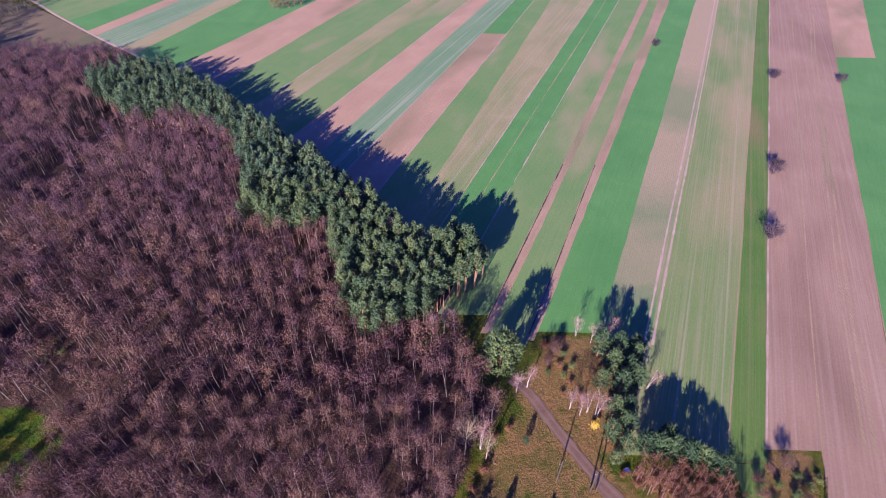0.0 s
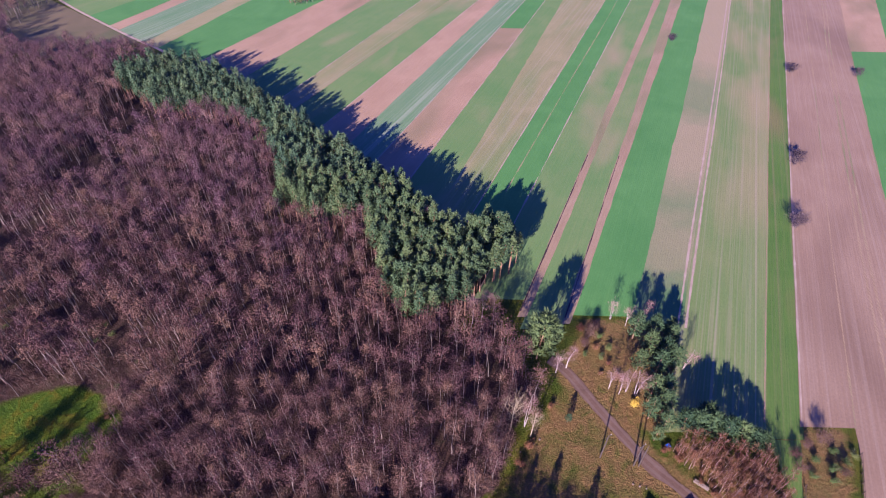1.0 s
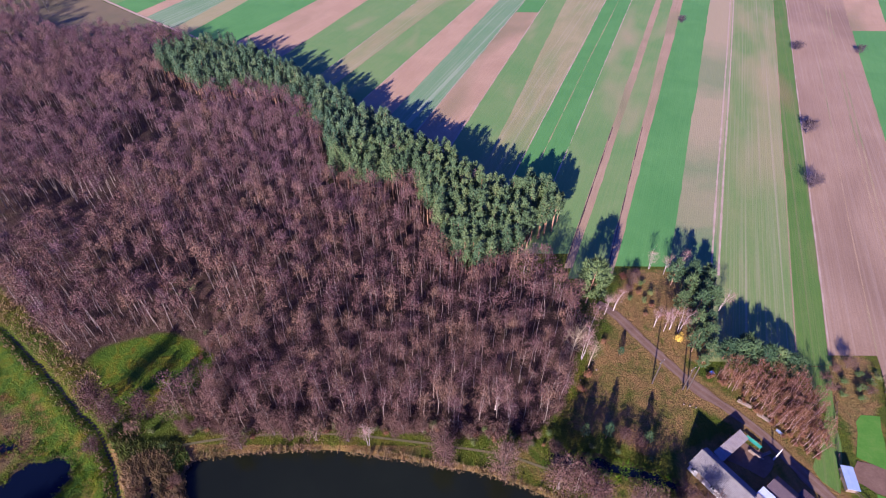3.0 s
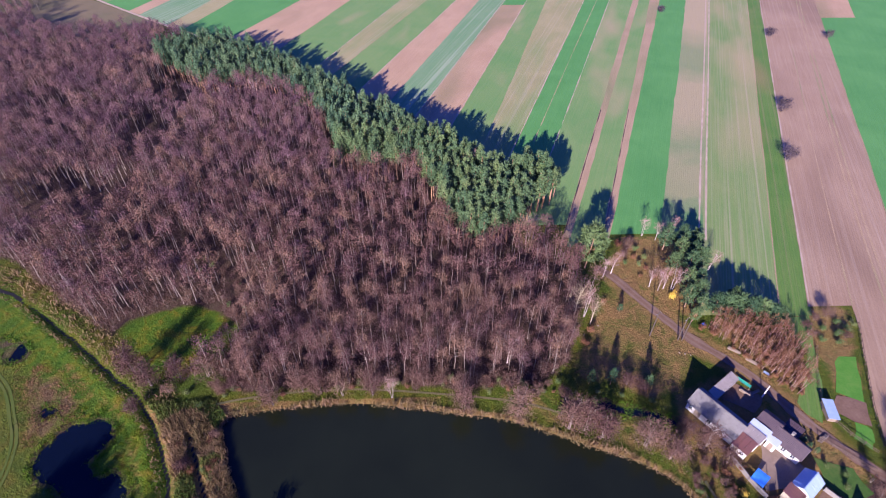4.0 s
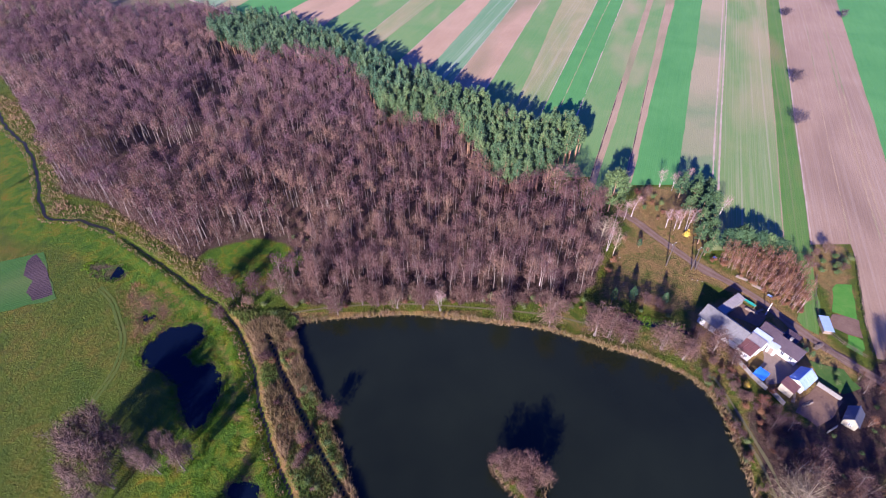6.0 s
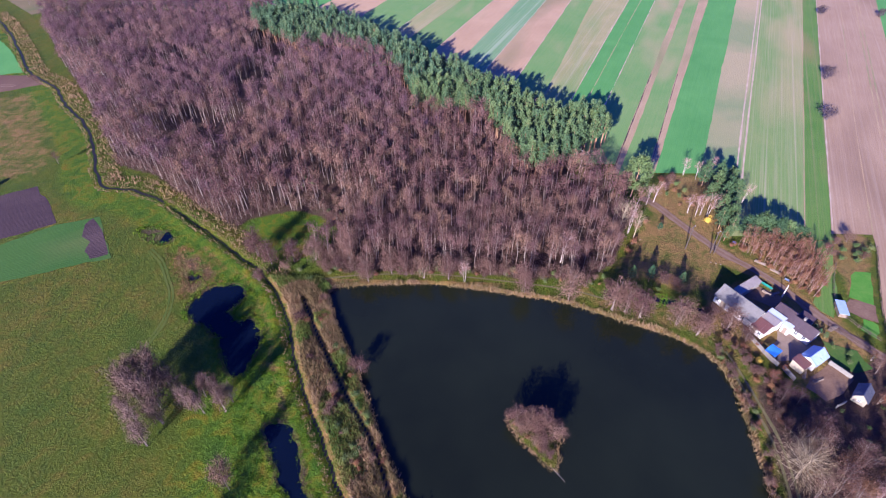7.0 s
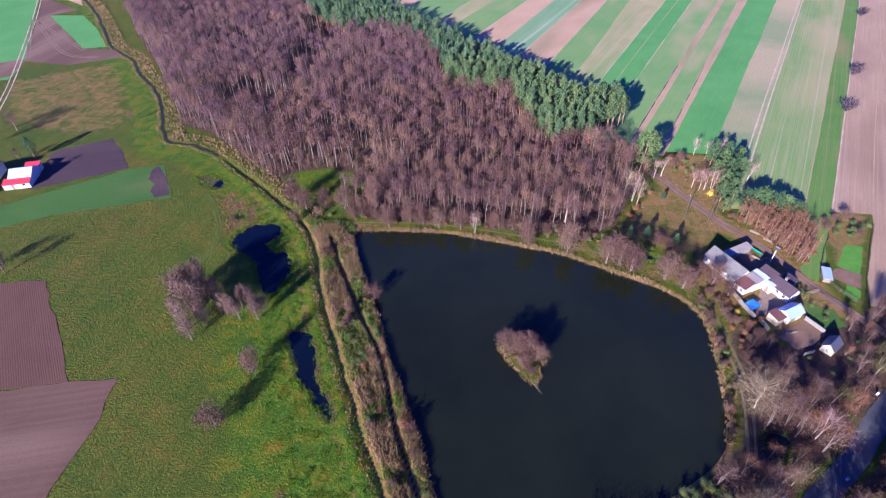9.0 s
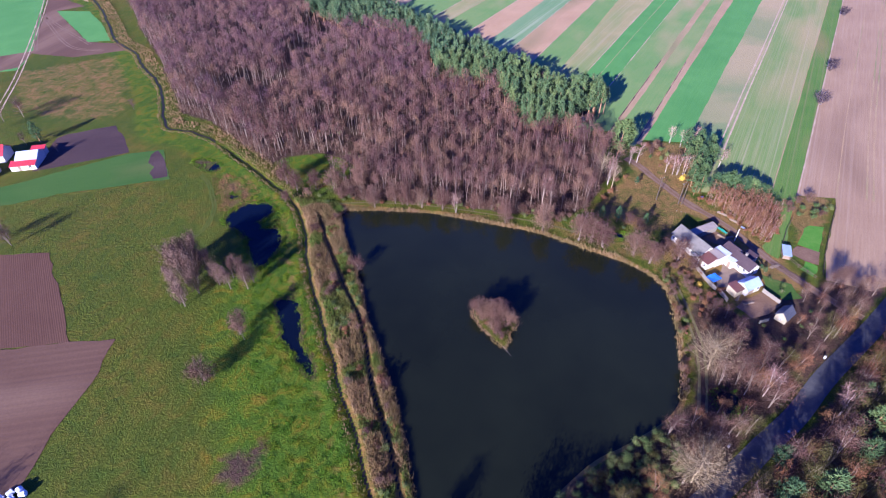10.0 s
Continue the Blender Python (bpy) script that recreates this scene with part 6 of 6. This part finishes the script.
def tarp(name, m, wide, deep, z, mat, label, sag=0.12):
    """A stretched sheet on four posts."""
    top = thing(name, m, label, "tarp")
    k = 10
    g = np.linspace(0, 1, k + 1)
    gx, gy = np.meshgrid(g, g)
    h = z - sag * np.sin(math.pi * gx) * np.sin(math.pi * gy) + 0.04 * np.sin(9 * gx + 3 * gy)
    v = np.stack([gx.ravel() * wide, gy.ravel() * deep, h.ravel()], 1)
    i = (np.arange(k)[:, None] * (k + 1) + np.arange(k)).ravel()
    f = np.stack([i, i + 1, i + k + 2, i + k + 1], 1)
    sheet = part("sheet", mesh_np("sheet", np.vstack([v, v - (0, 0, 0.02)]), np.vstack([f, f[:, ::-1] + len(v)]), mat, smooth=True), None, top)
    for x in (0.05, wide - 0.05):
        for y in (0.05, deep - 0.05):
            part("post", boxed(x - 0.04, x + 0.04, y - 0.04, y + 0.04, -0.1, z - 0.03, bevel=0.01), WOOD, top)
    return top


tarp("tarp_shelter", pose(30.0, 10.8, 0, 0, 0, 37), 3.2, 2.5, 1.5, TARP, "bright blue tarpaulin roof on posts beside the wall")
tarp("tarp_cover", pose(36.4, 35.6, 0, 0, 0, -52), 3.2, 0.9, 0.7, GREENTARP, "long green tarpaulin over a stack by the road", 0.05)
tarp("tarp_cover", pose(35.2, 51.0, 0, 0, 0, 20), 1.0, 0.8, 0.6, TARP, "small blue tarpaulin by the dirt road", 0.05)
tarp("tarp_cover", pose(43.4, 37.2, 0, 0, 0, -50), 1.3, 0.7, 0.6, BLUEROOF, "pale blue sheet over a pile by the road", 0.04)


def wall_run(name, pts, high, thick, mat, label):
    """A low wall of separate panels with posts between."""
    top = thing(name, pose(pts[0][0], pts[0][1], 0), label, "wall")
    o = np.array(pts[0])
    for a, b in zip(np.array(pts[:-1]) - o, np.array(pts[1:]) - o):
        run = np.hypot(*(b - a))
        n = max(1, int(round(run / 2.0)))
        ang = math.atan2(*(b - a)[::-1])
        for i in range(n):
            m = Matrix.Translation((*(a + (b - a) * i / n), 0)) @ Matrix.Rotation(ang, 4, "Z")
            panel = part("panel", boxed(0.08, run / n - 0.08, -thick / 2, thick / 2, -0.1, high * rng.uniform(0.94, 1.0), bevel=0.015), mat, top)
            panel.matrix_basis = m
            post = part("post", boxed(-0.075, 0.075, -thick / 2 - 0.03, thick / 2 + 0.03, -0.1, high + 0.1, bevel=0.015), mat, top)
            post.matrix_basis = m
    return top


wall_run("yard_wall", [(26.6, 19.6), (28.2, 15), (29.6, 11.2), (30.6, 9.4)], 1.2, 0.22, CONCRETE, "whitewashed wall along the farmyard")
wall_run("yard_wall", [(31.4, 8.8), (32.6, 5.6)], 1.2, 0.25, CONCRETE, "pale concrete wall below the garage")
wall_run("yard_wall", [(42.4, 10.6), (45.4, 6.6)], 1.2, 0.2, CONCRETE, "pale concrete yard wall")
wall_run("yard_wall", [(38.5, -0.8), (41, 0.4)], 1.0, 0.2, CONCRETE, "low pale wall beside the cottage")


def fence(pts, label, high=1.1, gap=2.2):
    top = thing("fence", pose(pts[0][0], pts[0][1], 0), label, "fence")
    o = np.array(pts[0])
    for a, b in zip(np.array(pts[:-1]) - o, np.array(pts[1:]) - o):
        run = np.hypot(*(b - a))
        n = max(1, int(run / gap))
        ang = math.atan2(*(b - a)[::-1])
        for i in range(n):
            m = Matrix.Translation((*(a + (b - a) * i / n), 0)) @ Matrix.Rotation(ang, 4, "Z")
            part("post", boxed(-0.06, 0.06, -0.06, 0.06, -0.2, high, bevel=0.012), FENCEWOOD, top).matrix_basis = m
            for z in (0.35, 0.85):
                part("rail", boxed(0.07, run / n - 0.07, -0.03, 0.03, z, z + 0.1, bevel=0.01), FENCEWOOD, top).matrix_basis = m
    return top


fence([(47.4, 21), (51, 17.4), (55.2, 13.4)], "weathered grey wooden fence along the dirt road")
fence([(51.7, 27.3), (54.5, 21.6), (57.6, 17.4)], "weathered grey wooden fence of the garden")
fence([(60, 44), (56, 37), (52.6, 29.5)], "weathered grey wooden fence beside the grass verge")
fence([(74.6, 51), (69.6, 41), (63.4, 28), (59.6, 18.6)], "weathered grey wooden fence beside the ploughed field")


def utility_pole(x, y, high, label, mat, arms=True, turn=0):
    top = thing("utility_pole", pose(x, y, 0, 0, 0, turn), label, "pole")
    s = Shape()
    s.tube([(0, 0, -0.4), (0, 0, high * 0.5), (0, 0, high)], [0.16, 0.13, 0.1], 8)
    part("mast", mesh_np("mast", *s.arrays(), mat), None, top)
    if arms:
        arm = part("crossarm", boxed(-0.8, 0.8, -0.055, 0.055, high - 0.5, high - 0.38, bevel=0.01), mat, top)
        for k in (-0.7, 0, 0.7):
            t = Shape()
            t.tube([(k, 0, high - 0.385), (k, 0, high - 0.3), (k, 0, high - 0.2)], [0.03, 0.06, 0.03], 6)
            part("insulator", mesh_np("insulator", *t.arrays(), WHITE), None, arm)


utility_pole(21.2, 48.9, 8.5, "dark wooden utility pole on the lawn", DARKWOOD, turn=35)
utility_pole(27.6, 47.4, 8.0, "twin leg wooden utility pole beside the dirt road", DARKWOOD, turn=35)
utility_pole(28.6, 47.3, 7.8, "twin leg wooden utility pole beside the dirt road", DARKWOOD, False)
utility_pole(40.5, 31.2, 4.2, "short white concrete pole beside the dirt road", PLASTER, False)


def log_pile(x, y, turn, n, label, mat):
    """Loose beams lying side by side."""
    top = thing("timber_pile", pose(x, y, 0, 0, 0, turn), label, "timber")
    for i in range(n):
        s = Shape()
        z, off = 0.1 + 0.17 * (i // 3), (i % 3) * 0.24 + 0.1 * (i // 3)
        a = rng.uniform(-0.15, 0.15)
        s.tube([(a, off, z), (1.4 + a, off + rng.uniform(-0.05, 0.05), z), (2.8 + a, off, z)], [0.11, 0.105, 0.095], 6)
        part("log", mesh_np("log", *s.arrays(), mat), None, top)


log_pile(38.6, 44.4, -38, 6, "pale timber stacked by the dirt road", WOOD)
log_pile(41.4, 41.2, -45, 6, "pale timber stacked by the dirt road", WOOD)
log_pile(36.2, 33.0, -50, 7, "scrap timber behind the barn", WOOD)
log_pile(38.0, 31.6, 20, 5, "scrap timber behind the barn", WOOD)
log_pile(47.2, 20.0, 30, 6, "weathered timber beside the gate", WOOD)
log_pile(35.2, 6.2, 60, 5, "whitish boards leaning in the yard", WOOD)
log_pile(36.6, 5.2, 20, 4, "whitish boards lying in the yard", WOOD)


def stone(x, y, size, label, mat=CONCRETE, z=0.0):
    bm = bmesh.new()
    bmesh.ops.create_icosphere(bm, subdivisions=2, radius=size)
    for v in bm.verts:
        v.co *= 1 + 0.25 * noise.noise(v.co * 2.5 / size + Vector((x, y, 0)))
        v.co.z *= 0.7
    me = bpy.data.meshes.new("stone")
    bm.to_mesh(me)
    bm.free()
    me.materials.append(mat)
    ob = new("stone", me)
    ob.location = (x, y, z + size * 0.4)
    tagged(ob, label, "stone")


for x, y in ((5.2, 49.6), (6.6, 50.8), (8.0, 51.4), (9.4, 52.4), (26.6, 43.6), (27.8, 43.2), (29, 42.8)):
    stone(x, y, rng.uniform(0.14, 0.24), "pale boulder lying on the rough lawn", YARD)


def silage_bale(x, y, z=0.0):
    """A round bale wrapped in white film, lying on its side."""
    bm = bmesh.new()
    bmesh.ops.create_cone(bm, cap_ends=True, segments=24, radius1=0.6, radius2=0.6, depth=1.2, matrix=Matrix.Rotation(math.pi / 2, 4, "X"))
    bmesh.ops.bevel(bm, geom=[e for e in bm.edges if abs(e.verts[0].co.y - e.verts[1].co.y) < 1e-4], offset=0.12, segments=2, affect="EDGES")
    me = bpy.data.meshes.new("silage_bale")
    bm.to_mesh(me)
    bm.free()
    me.materials.append(WHITE)
    ob = new("silage_bale", me)
    ob.matrix_basis = pose(x, y, z + 0.58, 0, 0, rng.uniform(0, 180))
    tagged(ob, "round silage bale wrapped in white film", "bale", "silage bales at the field edge")


for x, y in ((-112.4, -65.4), (-111, -64.6), (-109.9, -65.2), (-111.4, -66.4), (-113.6, -66.6), (-110.6, -66.8), (-112.8, -67.8)):
    silage_bale(x, y)


def marker_post(x, y):
    top = thing("road_marker", pose(x, y, 0, 0, 0, 45), "white roadside marker block with a dark band", "marker", "road markers")
    part("block", boxed(-0.22, 0.22, -0.2, 0.2, -0.1, 0.8, bevel=0.04), WHITE, top)
    part("cap", boxed(-0.25, 0.25, -0.23, 0.23, 0.8, 0.88, bevel=0.03), CONCRETE, top)


for x, y in ((23.4, -35.6), (50.2, -9.7), (36.2, -30.4)):
    marker_post(x, y)

# a fallen branch off the island
s = Shape()
s.tube([(-22.9, -16.4, -0.2), (-21.8, -17.8, -0.22), (-20.8, -19, -0.28)], [0.07, 0.05, 0.02], 5)
tagged(new("fallen_branch", mesh_np("fallen_branch", *s.arrays(), BARK)), "grey fallen branch lying in the pond by the island", "branch")

# ---- the farm in the west ----
WEST = pose(-193.2, 40.2, 0, 0, 0, 20)
gable_house("west_barn", WEST @ pose(-5.6, 1.0, 0), 6.8, 6.6, 2.9, 4.4, PLASTER, WHITEROOF, "white barn with a shiny pale blue metal roof", "barn",
            openings=(("window", 1.4, 0, 1.2, 0.9, 0.9), ("window", 5.2, 0, 1.2, 0.9, 0.9), ("door", 3.4, 0, 0, 1.2, 2.1)))
lean_to("west_lean_to", WEST @ pose(-7.0, -1.7, 0), 8.2, 2.5, 1.9, 2.6, PLASTER, SCARLET, "white lean-to with a bright red metal roof", openings=(("door", 3, 0, 0, 1, 1.9), ("window", 6.5, 0, 1.0, 1.0, 0.8)))
lean_to("west_lean_to", WEST @ pose(-3.5, 8.4, 0), 4.5, 2.4, 2.2, 2.8, PLASTER, SCARLET, "low shed with a bright red metal roof")
gable_house("west_house", WEST @ pose(-19.5, 5.5, 0), 8.0, 7.0, 3.0, 5.4, PLASTER, SCARLET, "white house with a bright red metal roof",
            openings=(("window", 2.5, 0, 1.0, 1.2, 1.2), ("window", 5.5, 0, 1.0, 1.2, 1.2)), chimney=(4, 3.5, 6.2))
gable_house("west_house", WEST @ pose(-19.0, -5.0, 0), 8.0, 5.0, 2.8, 4.4, PLASTER, SCARLET, "low white outbuilding with a bright red metal roof", "outbuilding",
            openings=(("door", 2.5, 0, 0, 1.2, 2.0), ("window", 5.5, 0, 1.0, 1.2, 1.0)))
DARK_PINE.place(-204, 56.4, 0.9, label="dark conifer beside the western farm")
for x, y, s in ((-208, 54, 0.5), (-192, 50.5, 0.4), (-228, 62, 1.0), (-232, 70, 1.0), (-226, 74, 0.9)):
    BIG_BARE.place(x, y, s, label="bare tree beside the western farm")

for i, pool in enumerate(POOLS):
    ring = band_points(np.vstack([pool, pool[:1]]), -2.4, 2.4, 5, 50 + i)
    reach = np.array([0.35 + 1.9 * noise.noise((x * 0.5, y * 0.5, 8.0)) for x, y in ring])
    ring = ring[(signed(ring, pool) > -np.maximum(reach, 0.15)) & (signed(ring, pool) < 1.4)]
    blades("pool_sedge", ring, 0.42, 0.14, LUSHBLADE, "olive sedge round a meadow pool")
